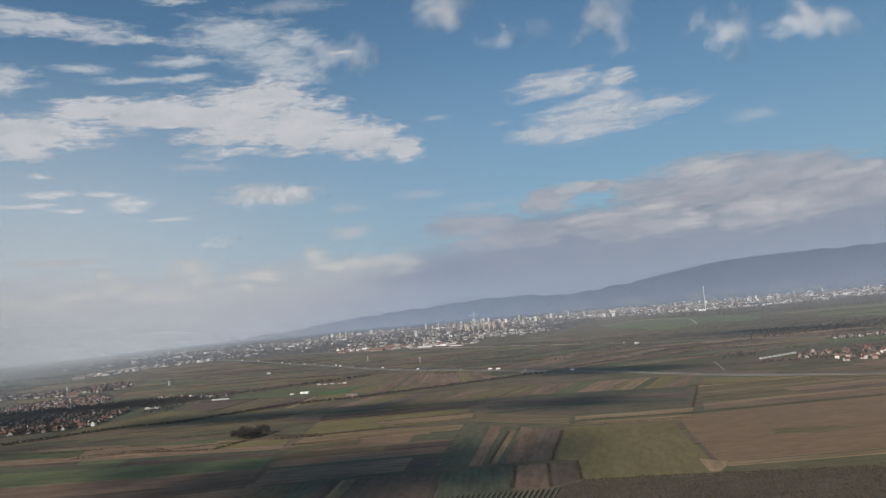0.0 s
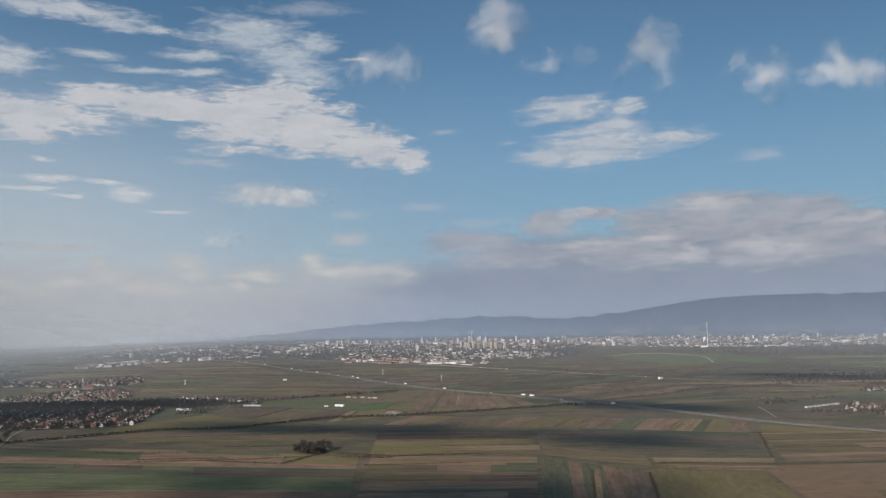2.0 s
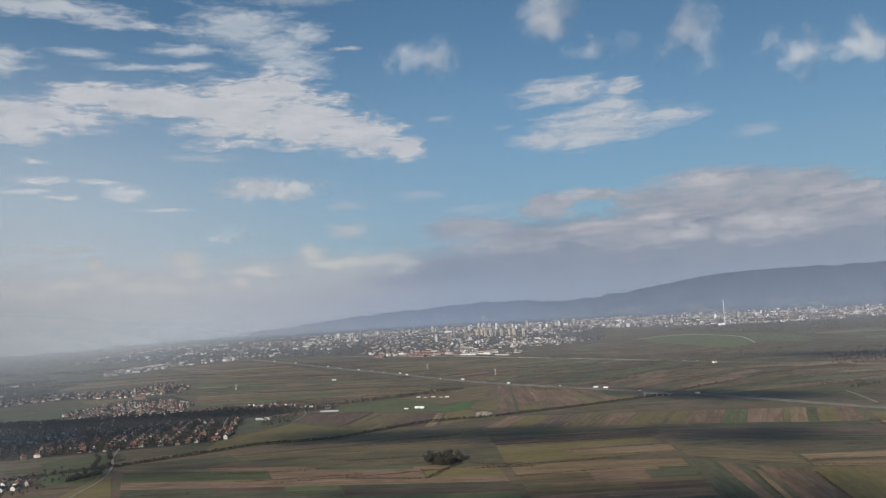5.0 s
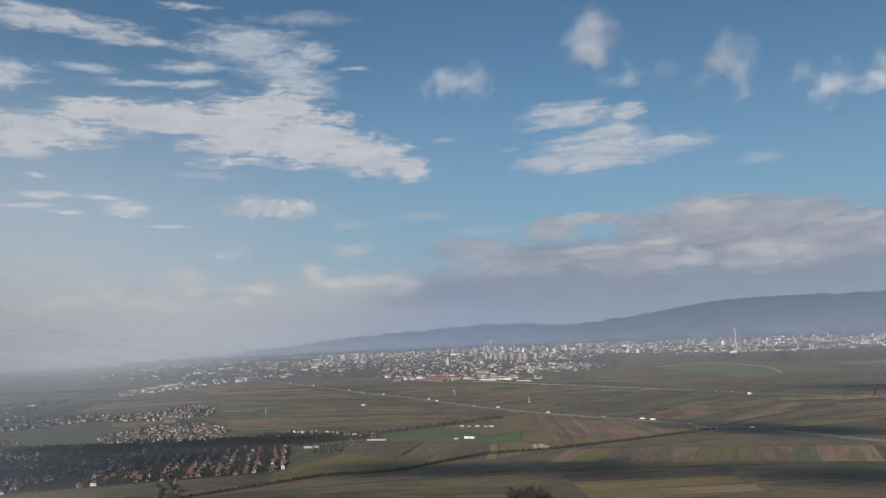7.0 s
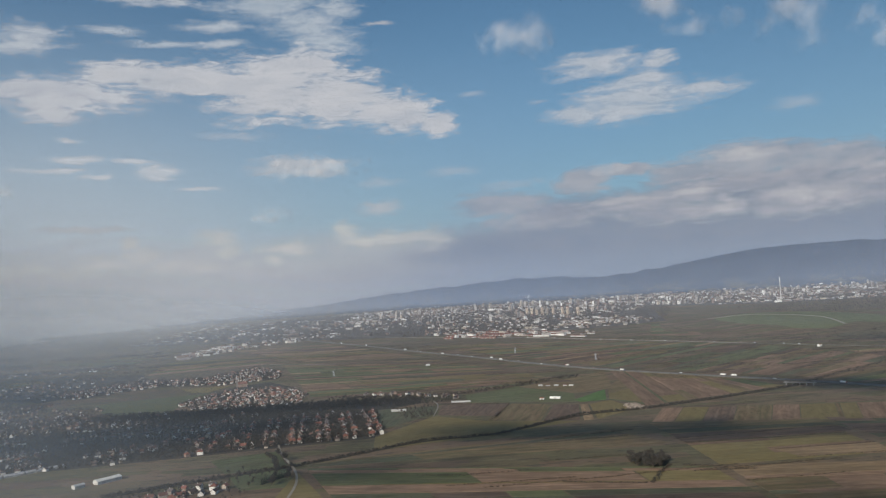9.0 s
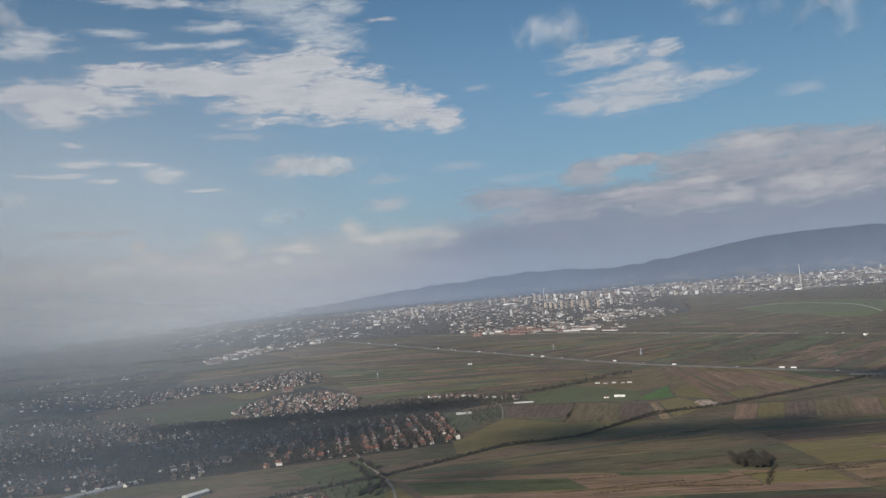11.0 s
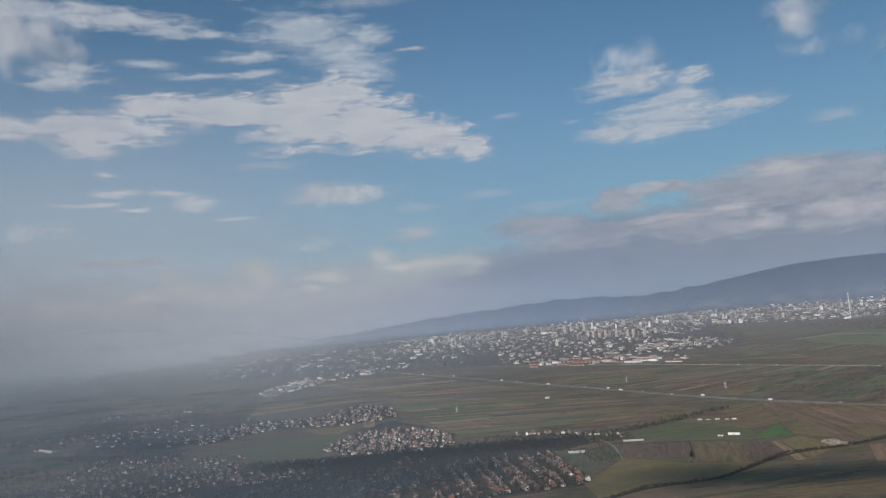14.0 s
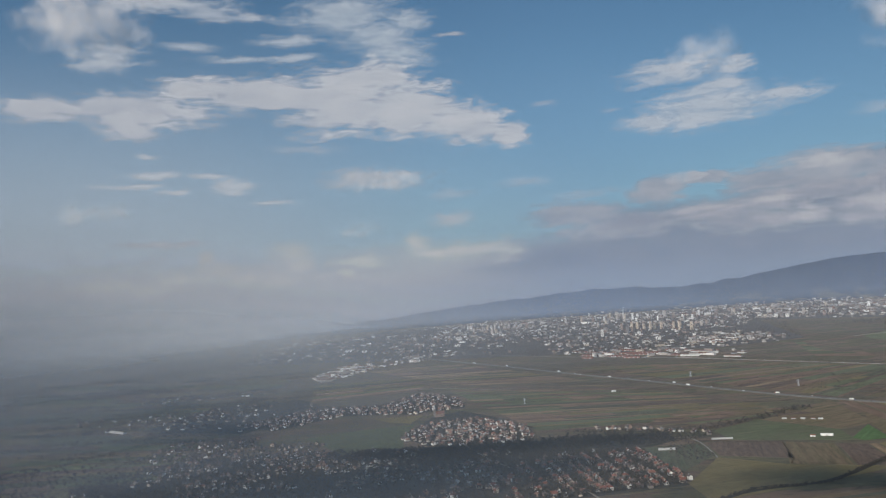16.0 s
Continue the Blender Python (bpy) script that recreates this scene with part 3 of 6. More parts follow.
def joined(pieces):
    """Several (verts, faces) as one."""
    v, f = [], []
    for pv, pf in pieces:
        n = len(v)
        v += pv
        f += [tuple(i + n for i in face) for face in pf]
    return v, f


def gable(w, d, h, rise, over=0.35, thick=0.22):
    """Walls with gables, and a saddle roof with eaves; the ridge runs along x."""
    a, b = w / 2, d / 2
    wv = [(-a, -b, 0), (a, -b, 0), (a, b, 0), (-a, b, 0), (-a, -b, h), (a, -b, h), (a, b, h), (-a, b, h), (-a, 0, h + rise), (a, 0, h + rise)]
    wf = [(0, 1, 5, 4), (2, 3, 7, 6), (1, 2, 6, 9, 5), (3, 0, 4, 8, 7)]
    s = rise / b
    lo = h - over * s
    rv = []
    for z in (0.0, thick):
        rv += [(-a - over, -b - over, lo + z), (a + over, -b - over, lo + z), (a + over, 0, h + rise + z), (-a - over, 0, h + rise + z), (a + over, b + over, lo + z), (-a - over, b + over, lo + z)]
    rf = [(6, 7, 8, 9), (9, 8, 10, 11), (3, 2, 1, 0), (5, 4, 2, 3), (0, 1, 7, 6), (4, 5, 11, 10), (1, 2, 8, 7), (2, 4, 10, 8), (3, 0, 6, 9), (5, 3, 9, 11)]
    return (wv, wf), (rv, rf)


def hip(w, d, h, rise, over=0.4, thick=0.22):
    a, b = w / 2, d / 2
    wv, wf = box(-a, a, -b, b, 0, h)
    r = max(a - b, 0.3)
    lo = h - over * rise / b
    rv = []
    for z in (0.0, thick):
        rv += [(-a - over, -b - over, lo + z), (a + over, -b - over, lo + z), (a + over, b + over, lo + z), (-a - over, b + over, lo + z), (-r, 0, h + rise + z), (r, 0, h + rise + z)]
    rf = [(6, 7, 11, 10), (8, 9, 10, 11), (7, 8, 11), (9, 6, 10), (5, 1, 0, 4), (4, 3, 2, 5), (5, 2, 1), (4, 0, 3), (0, 1, 7, 6), (1, 2, 8, 7), (2, 3, 9, 8), (3, 0, 6, 9)]
    return (wv, wf[2:]), (rv, rf)


def inside(x, y, poly):
    hit, j = False, len(poly) - 1
    for i in range(len(poly)):
        (xi, yi), (xj, yj) = poly[i], poly[j]
        if (yi > y) != (yj > y) and x < (xj - xi) * (y - yi) / (yj - yi) + xi:
            hit = not hit
        j = i
    return hit


def scattered(poly, count, gap, rng, clear=()):
    """Places inside a polygon, no two nearer than gap."""
    xs, ys = [p[0] for p in poly], [p[1] for p in poly]
    found, cells, tries = [], {}, 0
    while len(found) < count and tries < count * 40:
        tries += 1
        x, y = rng.uniform(min(xs), max(xs)), rng.uniform(min(ys), max(ys))
        if not inside(x, y, poly) or any(inside(x, y, c) for c in clear):
            continue
        k = (int(x // gap), int(y // gap))
        if any((x - u) ** 2 + (y - w) ** 2 < gap * gap for i in (-1, 0, 1) for j in (-1, 0, 1) for u, w in cells.get((k[0] + i, k[1] + j), ())):
            continue
        cells.setdefault(k, []).append((x, y))
        found.append((x, y))
    return found


def along(line, step):
    """Points and directions every step metres along a polyline."""
    out, left = [], 0.0
    for (x0, y0), (x1, y1) in zip(line, line[1:]):
        n = hypot(x1 - x0, y1 - y0)
        d = left
        while d < n:
            out.append((x0 + (x1 - x0) * d / n, y0 + (y1 - y0) * d / n, atan2(y1 - y0, x1 - x0)))
            d += step
        left = d - n
    return out


def rounded(line, times=2):
    """A polyline with its corners cut, so that it bends gently."""
    for _ in range(times):
        out = [line[0]]
        for a, b in zip(line, line[1:]):
            out += [(a[0] * 0.75 + b[0] * 0.25, a[1] * 0.75 + b[1] * 0.25), (a[0] * 0.25 + b[0] * 0.75, a[1] * 0.25 + b[1] * 0.75)]
        line = out + [line[-1]]
    return line


def ribbon(name, line, width, z, mat, thick=0.4, offset=0.0, lay=None):
    line = rounded(line)
    v, f = [], []
    for i, (x, y) in enumerate(line):
        a, b = line[max(i - 1, 0)], line[min(i + 1, len(line) - 1)]
        n = hypot(b[0] - a[0], b[1] - a[1])
        px, py = -(b[1] - a[1]) / n, (b[0] - a[0]) / n
        for s, h in ((-0.5, z - thick), (-0.5, z), (0.5, z), (0.5, z - thick)):
            v.append((x + px * (s * width + offset), y + py * (s * width + offset), h + (lay(x, y) if lay else 0)))
        if i:
            k = 4 * i
            f += [(k - 4, k, k + 1, k - 3), (k - 3, k + 1, k + 2, k - 2), (k - 2, k + 2, k + 3, k - 1)]
    return mesh_of(name, v, f, [mat])


def stamp(name, template, places, mats, lift=0.0):
    """One mesh out of many copies of a template (verts, faces, material index), at (x, y, z, turn, sx, sy, sz)."""
    tv, tf, ti = template
    tv = np.array(tv, dtype=float)
    verts, faces, index = [], [], []
    for k, (x, y, z, turn, sx, sy, sz) in enumerate(places):
        c, s = cos(turn), sin(turn)
        p = tv * (sx, sy, sz)
        q = np.stack([p[:, 0] * c - p[:, 1] * s + x, p[:, 0] * s + p[:, 1] * c + y, p[:, 2] + z + lift], 1)
        n = k * len(tv)
        verts.append(q)
        faces += [tuple(i + n for i in face) for face in tf]
        index += ti
    return mesh_of(name, np.concatenate(verts).tolist(), faces, mats, index)


def merged(name, stamped, mats):
    """Several (template, places) as one mesh."""
    v, f, idx = [], [], []
    for (tv, tf, ti), places in stamped:
        tv = np.array(tv, dtype=float)
        for x, y, z, turn, sx, sy, sz in places:
            c, s = cos(turn), sin(turn)
            p = tv * (sx, sy, sz)
            n = len(v)
            v += np.stack([p[:, 0] * c - p[:, 1] * s + x, p[:, 0] * s + p[:, 1] * c + y, p[:, 2] + z], 1).tolist()
            f += [tuple(i + n for i in face) for face in tf]
            idx += ti
    return mesh_of(name, v, f, mats, idx)


# ---------------------------------------------------------------- ground and hills


def land_height(x, y):
    """The plain is flat; a grassed mound rises on it, and the far slopes begin behind the city."""
    d = ((x - 500) / 170) ** 2 + ((y - 1790) / 300) ** 2
    z = 15.0 * exp(-d * d * 0.9)
    return z


def build_ground():
    rings = [0, 150, 300] + [300 + 60 * i for i in range(1, 40)] + [2700 + 130 * i for i in range(1, 18)] + [5400, 6500, 8500, 12000, 20000]
    n = 144
    v, f = [(-280, 40, 0.0)], []
    for r in rings[1:]:
        for k in range(n):
            a = 2 * pi * k / n
            x, y = -280 + r * sin(a), 40 + r * cos(a)
            v.append((x, y, land_height(x, y)))
    for k in range(n):
        f.append((0, 1 + (k + 1) % n, 1 + k))
    for i in range(len(rings) - 2):
        for k in range(n):
            a, b = 1 + i * n + k, 1 + i * n + (k + 1) % n
            f.append((a, b, b + n, a + n))
    me = mesh_of("ground", v, f, [M_GROUND], smooth=True)
    return tagged(new("ground", me), "flat winter farmland in brown and olive strips", "ground", kind="structure")


GROUND = build_ground()

# bearing from the middle of the flight, and height of the crest
RIDGE = [(-180, 30), (-60, 8), (-30, 4), (-14, 10), (-9, 30), (-5, 64), (-1, 90), (2, 102), (4, 112), (6.6, 122), (8.5, 119), (10.6, 106), (12.5, 106), (14.5, 118), (16.5, 138),
         (18.5, 162), (20, 180), (21.5, 196), (23, 205), (25, 212), (27, 213), (30, 210), (33, 214), (40, 230), (50, 200), (70, 120), (110, 50), (180, 30)]


def crest(az):
    for (a, h), (b, k) in zip(RIDGE, RIDGE[1:]):
        if a <= az <= b:
            return h + (k - h) * (az - a) / (b - a)
    return 60.0


HILL_R = [4050, 4150, 4250, 4340, 4420, 4500, 4570, 4620, 4650, 4720, 4900, 5300, 6200]
HILL_S = [-0.06, 0.01, 0.06, 0.15, 0.30, 0.52, 0.74, 0.93, 1.0, 0.97, 0.85, 0.6, 0.0]


def hill_height(az, r):
    """Height of the wooded slopes at a bearing and a distance."""
    s = HILL_S[0]
    for (r0, s0), (r1, s1) in zip(zip(HILL_R, HILL_S), zip(HILL_R[1:], HILL_S[1:])):
        if r0 <= r <= r1:
            s = s0 + (s1 - s0) * (r - r0) / (r1 - r0)
    swell = noise.fractal(Vector((az * 0.35, r * 0.004, 3.0)), 0.9, 2.1, 5)
    spur = noise.fractal(Vector((az * 0.16 + r * 0.0012, 1.5, 8.0)), 0.9, 2.1, 3)
    edge = noise.fractal(Vector((az * 0.9, 7.0, 1.0)), 0.9, 2.1, 4)
    return crest(az) * s + (swell * 9 + spur * 26) * max(0, min(1, s * 3)) * (1 - s) + edge * 9.0 * s


def build_hills():
    v, f = [], []
    n = 720
    for r in HILL_R:
        for k in range(n):
            az = -180 + 360 * k / n
            v.append((-280 + r * sin(radians(az)), 40 + r * cos(radians(az)), hill_height(az, r)))
    for i in range(len(HILL_R) - 1):
        for k in range(n):
            a, b = i * n + k, i * n + (k + 1) % n
            f.append((a, b, b + n, a + n))
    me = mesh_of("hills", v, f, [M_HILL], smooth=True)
    return tagged(new("backdrop_hills", me), "long wooded mountain ridge tinted blue with painted distance haze", "mountain", kind="structure")


build_hills()


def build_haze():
    """Added sheets that imitate haze, one behind the other."""
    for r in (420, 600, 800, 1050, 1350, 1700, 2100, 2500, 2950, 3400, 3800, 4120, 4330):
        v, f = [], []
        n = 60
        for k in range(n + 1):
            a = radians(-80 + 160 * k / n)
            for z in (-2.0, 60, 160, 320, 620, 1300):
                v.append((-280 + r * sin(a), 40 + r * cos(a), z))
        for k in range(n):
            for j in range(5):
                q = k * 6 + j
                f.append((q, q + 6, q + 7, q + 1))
        tagged(new("backdrop_haze", mesh_of("haze", v, f, [M_HAZE_VEIL], smooth=True)), "veil added to imitate thin pale winter haze over the plain", "haze", kind="structure")


build_haze()

# ---------------------------------------------------------------- clouds


def build_cloud_deck():
    """A far shell of sky over the northern half of the plain."""
    v, f, cols, rows = [], [], 56, 24
    for j in range(rows + 1):
        e = radians(-2.0 + 38.0 * j / rows)
        for k in range(cols + 1):
            a = radians(-56 + 112 * k / cols)
            v.append((DOME_AT[0] + DOME_R * sin(a) * cos(e), DOME_AT[1] + DOME_R * cos(a) * cos(e), DOME_AT[2] + DOME_R * sin(e)))
    for j in range(rows):
        for k in range(cols):
            q = j * (cols + 1) + k
            f.append((q, q + 1, q + cols + 2, q + cols + 1))
    tagged(new("backdrop_clouds", mesh_of("clouds", v, f, [far_cloud_material()], smooth=True)), "broken white clouds and grey banks in a blue winter sky", "sky", kind="structure")


build_cloud_deck()


def cloud(place, half, mat, count, label, seed, upright=True):
    """A heap of soft puffs with a flat base."""
    rng = random.Random(seed)
    hx, hy, hz = half
    v, f, uv = [], [], []
    blobs = [(rng.uniform(-0.5, 0.5), rng.uniform(-0.5, 0.5), rng.uniform(-0.3, 0.45), rng.uniform(0.25, 0.45)) for _ in range(7)]
    for _ in range(count):
        bx, by, bz, br = rng.choice(blobs)
        while True:
            q = Vector((rng.uniform(-1, 1), rng.uniform(-1, 1), rng.uniform(-1, 1)))
            if q.length < 1:
                break
        c = Vector(((bx + q.x * br) * hx, (by + q.y * br) * hy, max(bz + q.z * br, -0.42) * hz))
        if not upright:
            c = Vector((rng.gauss(0, 0.45) * hx, rng.gauss(0, 0.45) * hy, rng.uniform(-0.4, 0.4) * hz))
        wide, tall = (rng.uniform(0.42, 0.7) * hx, rng.uniform(0.55, 0.9) * hz) if upright else (rng.uniform(0.18, 0.34) * hx, rng.uniform(0.3, 0.6) * hy)
        turn = Euler((pi / 2 * upright + rng.gauss(0, 0.25), rng.gauss(0, 0.25), rng.gauss(0, 0.3))).to_matrix()
        n = len(v)
        for u, w in ((-1, -1), (1, -1), (1, 1), (-1, 1)):
            v.append(c + turn @ Vector((u * wide, w * tall, 0)))
            uv.append((u * 0.5 + 0.5, w * 0.5 + 0.5))
        f.append((n, n + 1, n + 2, n + 3))
    me = mesh_of("cloud", v, f, [mat])
    layer = me.uv_layers.new(name="puff")
    layer.data.foreach_set("uv", [k for pair in uv for k in pair])
    ob = new("cloud", me)
    ob.location = place
    return tagged(ob, label, "cloud", kind="stuff")


def puff(place, half, mat, label, slices=10):
    """A small cloud, cut into thin upright slices one behind the other."""
    v, f = [], []
    for k in range(slices):
        y = -0.9 + 1.8 * k / (slices - 1)
        f.append(tuple(len(v) + i for i in range(4)))
        v += [(x * 1.25, y + 0.02 * x, z * 1.25) for x, z in ((-1, -1), (1, -1), (1, 1), (-1, 1))]
    ob = new("cloud", mesh_of("cloud", v, f, [mat]))
    ob.location, ob.scale = place, half
    return tagged(ob, label, "cloud", kind="stuff")


PUFFS = [
    ((-148, 1340, 523), (84, 66, 66)), ((24, 1123, 520), (84, 70, 72)), ((297, 1295, 534), (90, 70, 105)), ((545, 1470, 536), (110, 80, 80)),
    ((822, 1648, 610), (180, 110, 105)), ((-1271, 1628, 765), (230, 120, 150)), ((-1640, 2390, 470), (120, 70, 50)), ((-1535, 2421, 470), (110, 70, 42)),
    ((148, 1295, 527), (75, 60, 48)), ((-932, 3362, 450), (190, 100, 60)), ((-863, 4380, 782), (440, 120, 110)),
]
for i, (place, half) in enumerate(PUFFS):
    thin = i in (2, 6, 7, 8, 9, 10)
    puff(place, half, M_WISP if thin else M_CLOUD, "thin white wisp of cloud" if thin else "small white fair-weather cloud with soft torn edges")


def shade_cloud(x, y, hx, hy, turn, seed, count=190):
    """Unseen cloud added high towards the sun; its shadow lies at (x, y)."""
    z = 900.0
    d = z / SUN_DIR.z
    ob = cloud((x + SUN_DIR.x * d, y + SUN_DIR.y * d, z), (hx, hy, 22), M_SHADER, count, "unseen grey-white cloud added to shade the plain", seed, False)
    ob.rotation_euler = (0, 0, radians(turn))
    return ob


# unseen clouds added for the cloud shadows that lie on the plain
shade_cloud(-250, 790, 95, 34, -24, 71)
shade_cloud(-90, 735, 110, 42, -12, 72)
shade_cloud(85, 665, 110, 40, -27, 73)
shade_cloud(-62, 446, 125, 76, -14, 74, 300)
shade_cloud(-192, 512, 100, 40, -6, 86, 110)
shade_cloud(185, 895, 125, 34, -22, 75)
shade_cloud(525, 1320, 150, 55, -30, 76, 200)
shade_cloud(150, 930, 120, 36, -40, 83, 320)
shade_cloud(-580, 1005, 170, 26, -4, 84, 220)
shade_cloud(-560, 900, 130, 60, -4, 85, 150)
shade_cloud(-480, 1015, 170, 30, -4, 77)
shade_cloud(-640, 880, 200, 80, 6, 78, 230)
shade_cloud(-215, 768, 160, 22, -4, 81, 260)
shade_cloud(-465, 890, 70, 52, 0, 82, 70)
shade_cloud(-380, 660, 120, 40, -10, 80, 60)
shade_cloud(-900, 1250, 190, 110, 10, 79, 70)

# ---------------------------------------------------------------- fields
RNG = random.Random(5)


def field(corners, kind, row_turn=None, z=0.12):
    """One field: a low slab whose local x runs along its rows."""
    cx, cy = sum(p[0] for p in corners) / len(corners), sum(p[1] for p in corners) / len(corners)
    if row_turn is None:
        longest = max(range(len(corners)), key=lambda i: hypot(corners[i][0] - corners[i - 1][0], corners[i][1] - corners[i - 1][1]))
        a, b = corners[longest - 1], corners[longest]
        row_turn = atan2(b[1] - a[1], b[0] - a[0])
    c, s = cos(-row_turn), sin(-row_turn)
    top = [((x - cx) * c - (y - cy) * s, (x - cx) * s + (y - cy) * c, z) for x, y in corners]
    n = len(top)
    verts = top + [(x * 1.004, y * 1.004, -0.2) for x, y, _ in top]
    area = sum(corners[i - 1][0] * corners[i][1] - corners[i][0] * corners[i - 1][1] for i in range(n))
    order = tuple(range(n)) if area > 0 else tuple(range(n - 1, -1, -1))
    faces = [order] + [(order[i - 1], order[i - 1] + n, order[i] + n, order[i]) for i in range(n)]
    ob = new("field", mesh_of("field", verts, faces, [FIELD[kind]]))
    ob.location, ob.rotation_euler = (cx, cy, 0), (0, 0, row_turn)
    ob.parent = GROUND
    return ob


def between(a, b, k):
    return (a[0] + (b[0] - a[0]) * k, a[1] + (b[1] - a[1]) * k)


def strips(a, b, c, d, count, kinds, cuts=1, gap=0.9, z=0.12, wobble=0.62):
    """A quarter a-b-c-d cut into strips that run from side a-b to side d-c; cuts: pieces along each strip."""
    marks = [0.0]
    for _ in range(count):
        marks.append(marks[-1] + RNG.uniform(1 - wobble, 1 + wobble) ** 1.6)
    marks = [m / marks[-1] for m in marks]
    last = None
    for m0, m1 in zip(marks, marks[1:]):
        p0, p1, q0, q1 = between(a, b, m0), between(a, b, m1), between(d, c, m0), between(d, c, m1)
        w = max(hypot(p1[0] - p0[0], p1[1] - p0[1]), 0.1)
        g = min(gap / w, 0.3) / 2
        p0, p1, q0, q1 = between(p0, p1, g), between(p1, p0, g), between(q0, q1, g), between(q1, q0, g)
        ends = sorted([0.0, 1.0] + [RNG.uniform(0.15, 0.85) for _ in range(RNG.randint(0, cuts - 1) if cuts > 1 else 0)])
        for e0, e1 in zip(ends, ends[1:]):
            if e1 - e0 < 0.05:
                continue
            kind = RNG.choice([k for k in kinds if k != last] or kinds)
            last = kind
            field([between(p0, q0, e0 + 0.002), between(p1, q1, e0 + 0.002), between(p1, q1, e1 - 0.004), between(p0, q0, e1 - 0.004)], kind,
                  atan2(q0[1] - p0[1], q0[0] - p0[0]), z + RNG.uniform(0, 0.03))


MIXED = ["brown", "khaki", "olive", "dark", "green", "brown", "deep", "khaki", "dark", "brown", "tan"]
# strips that run north between the stream and the motorway
strips((-118, 783), (200, 694), (238, 776), (-88, 850), 17, ["khaki", "brown", "olive", "green", "dark", "brown", "tan"], 1)
strips((-98, 872), (78, 938), (50, 1030), (-66, 1172), 10, ["brown", "khaki", "brown", "olive", "green"], 3)
# long strips that run east in the shadowed belt and south of it
strips((-118, 690), (-122, 778), (20, 752), (20, 690), 4, ["deep", "dark", "deep", "khaki"], 1)
strips((24, 662), (26, 752), (196, 690), (170, 600), 5, ["deep", "khaki", "dark", "deep"], 2)
strips((-118, 612), (-118, 686), (10, 684), (10, 616), 5, ["khaki", "brown", "olive", "brown"], 2)
field([(-64, 645), (13, 646), (9, 617), (-57, 619)], "tan", 0.0, 0.2)
field([(83, 578), (165, 569), (158, 552), (80, 560)], "tan", -0.1, 0.2)
field([(78, 552), (154, 541), (149, 523), (75, 543)], "tan", -0.1, 0.2)
field([(14, 640), (80, 585), (74, 548), (12, 600)], "khaki", -0.4)
# dark ploughed strips that run north
strips((-14, 436), (46, 432), (66, 528), (6, 590), 5, ["dark", "deep", "dark", "brown"], 1)
strips((-114, 436), (-116, 608), (4, 590), (-16, 440), 8, ["khaki", "brown", "dark", "brown", "deep", "tan"], 3)
field([(34, 540), (38, 540), (18, 436), (14, 436)], "tan", 1.4, 0.2)
field([(27, 425), (43, 422), (38, 371), (22, 375)], "brown", 1.4)
field([(45, 422), (59, 423), (54, 381), (39, 371)], "dark", 1.4)
strips((-120, 345), (20, 345), (24, 425), (-112, 432), 6, ["deep", "dark", "deep", "khaki"], 1)
field([(-30, 250), (22, 343), (41, 369), (54, 375), (82, 372), (116, 365), (182, 351), (340, 338), (340, 240)], "scrubland", 0.1)
# the large olive field, the large brown one east of it, and the strips behind
field([(70, 538), (137, 516), (131, 487), (121, 400), (112, 374), (56, 378), (60, 425), (50, 432)], "olive", 1.35)
field([(146, 540), (287, 545), (420, 548), (330, 386), (200, 388), (123, 391), (136, 487)], "earth", 0.05)
field([(176, 462), (206, 456), (222, 444), (196, 438), (172, 446)], "khaki", 0.05, 0.2)
field([(228, 452), (272, 456), (300, 450), (262, 444)], "khaki", 0.05, 0.2)
field([(123, 388), (200, 384), (330, 381), (330, 374), (200, 376), (124, 380)], "tan", 0.0, 0.2)
field([(112, 373), (116, 402), (126, 390), (122, 380), (117, 372)], "tan", 1.4, 0.16)
strips((168, 556), (205, 690), (345, 690), (430, 556), 9, ["khaki", "tan", "brown", "khaki", "brown", "dark"], 2)
strips((208, 694), (236, 764), (300, 690), (345, 640), 3, ["khaki", "olive", "deep"], 2)
# strips west of there
strips((-330, 420), (-420, 690), (-124, 610), (-116, 430), 11, ["green", "deep", "dark", "green", "brown", "deep", "olive"], 4, wobble=0.8)
strips((-418, 694), (-424, 706), (-165, 765), (-126, 690), 3, ["olive", "deep", "khaki"], 2)
strips((-420, 440), (-430, 590), (-425, 680), (-330, 420), 3, ["green", "olive"], 1)
strips((-620, 420), (-560, 600), (-440, 600), (-420, 430), 6, ["green", "brown", "khaki"], 2)
# fields by the barn
field([(-276, 1027), (-209, 1072), (-152, 985), (-160, 926), (-277, 969)], "green", 0.3)
field([(-160, 938), (-112, 1000), (-127, 926), (-156, 922)], "bright", 0.9, 0.25)
field([(-306, 965), (-232, 943), (-251, 868), (-312, 898)], "dark", 1.3)
field([(-229, 941), (-189, 918), (-214, 826), (-264, 846)], "khaki", 1.3)
field([(-186, 917), (-162, 904), (-177, 817), (-211, 825)], "dark", 1.3)
field([(-160, 904), (-152, 905), (-164, 815), (-174, 814)], "tan", 1.4, 0.2)
field([(-150, 904), (-124, 920), (-112, 860), (-160, 816)], "olive", 1.3)
field([(-380, 960), (-312, 960), (-314, 905), (-375, 830)], "deep", 1.4)
field([(-372, 800), (-316, 892), (-262, 842), (-180, 812), (-240, 786), (-370, 740)], "olive", 0.3)
field([(-206, 1072), (-140, 1112), (-72, 1180), (-100, 1010), (-112, 1004), (-150, 988)], "khaki", 0.5)
strips((-124, 924), (-108, 1000), (-70, 1100), (-98, 876), 3, ["khaki", "green", "olive"], 1)
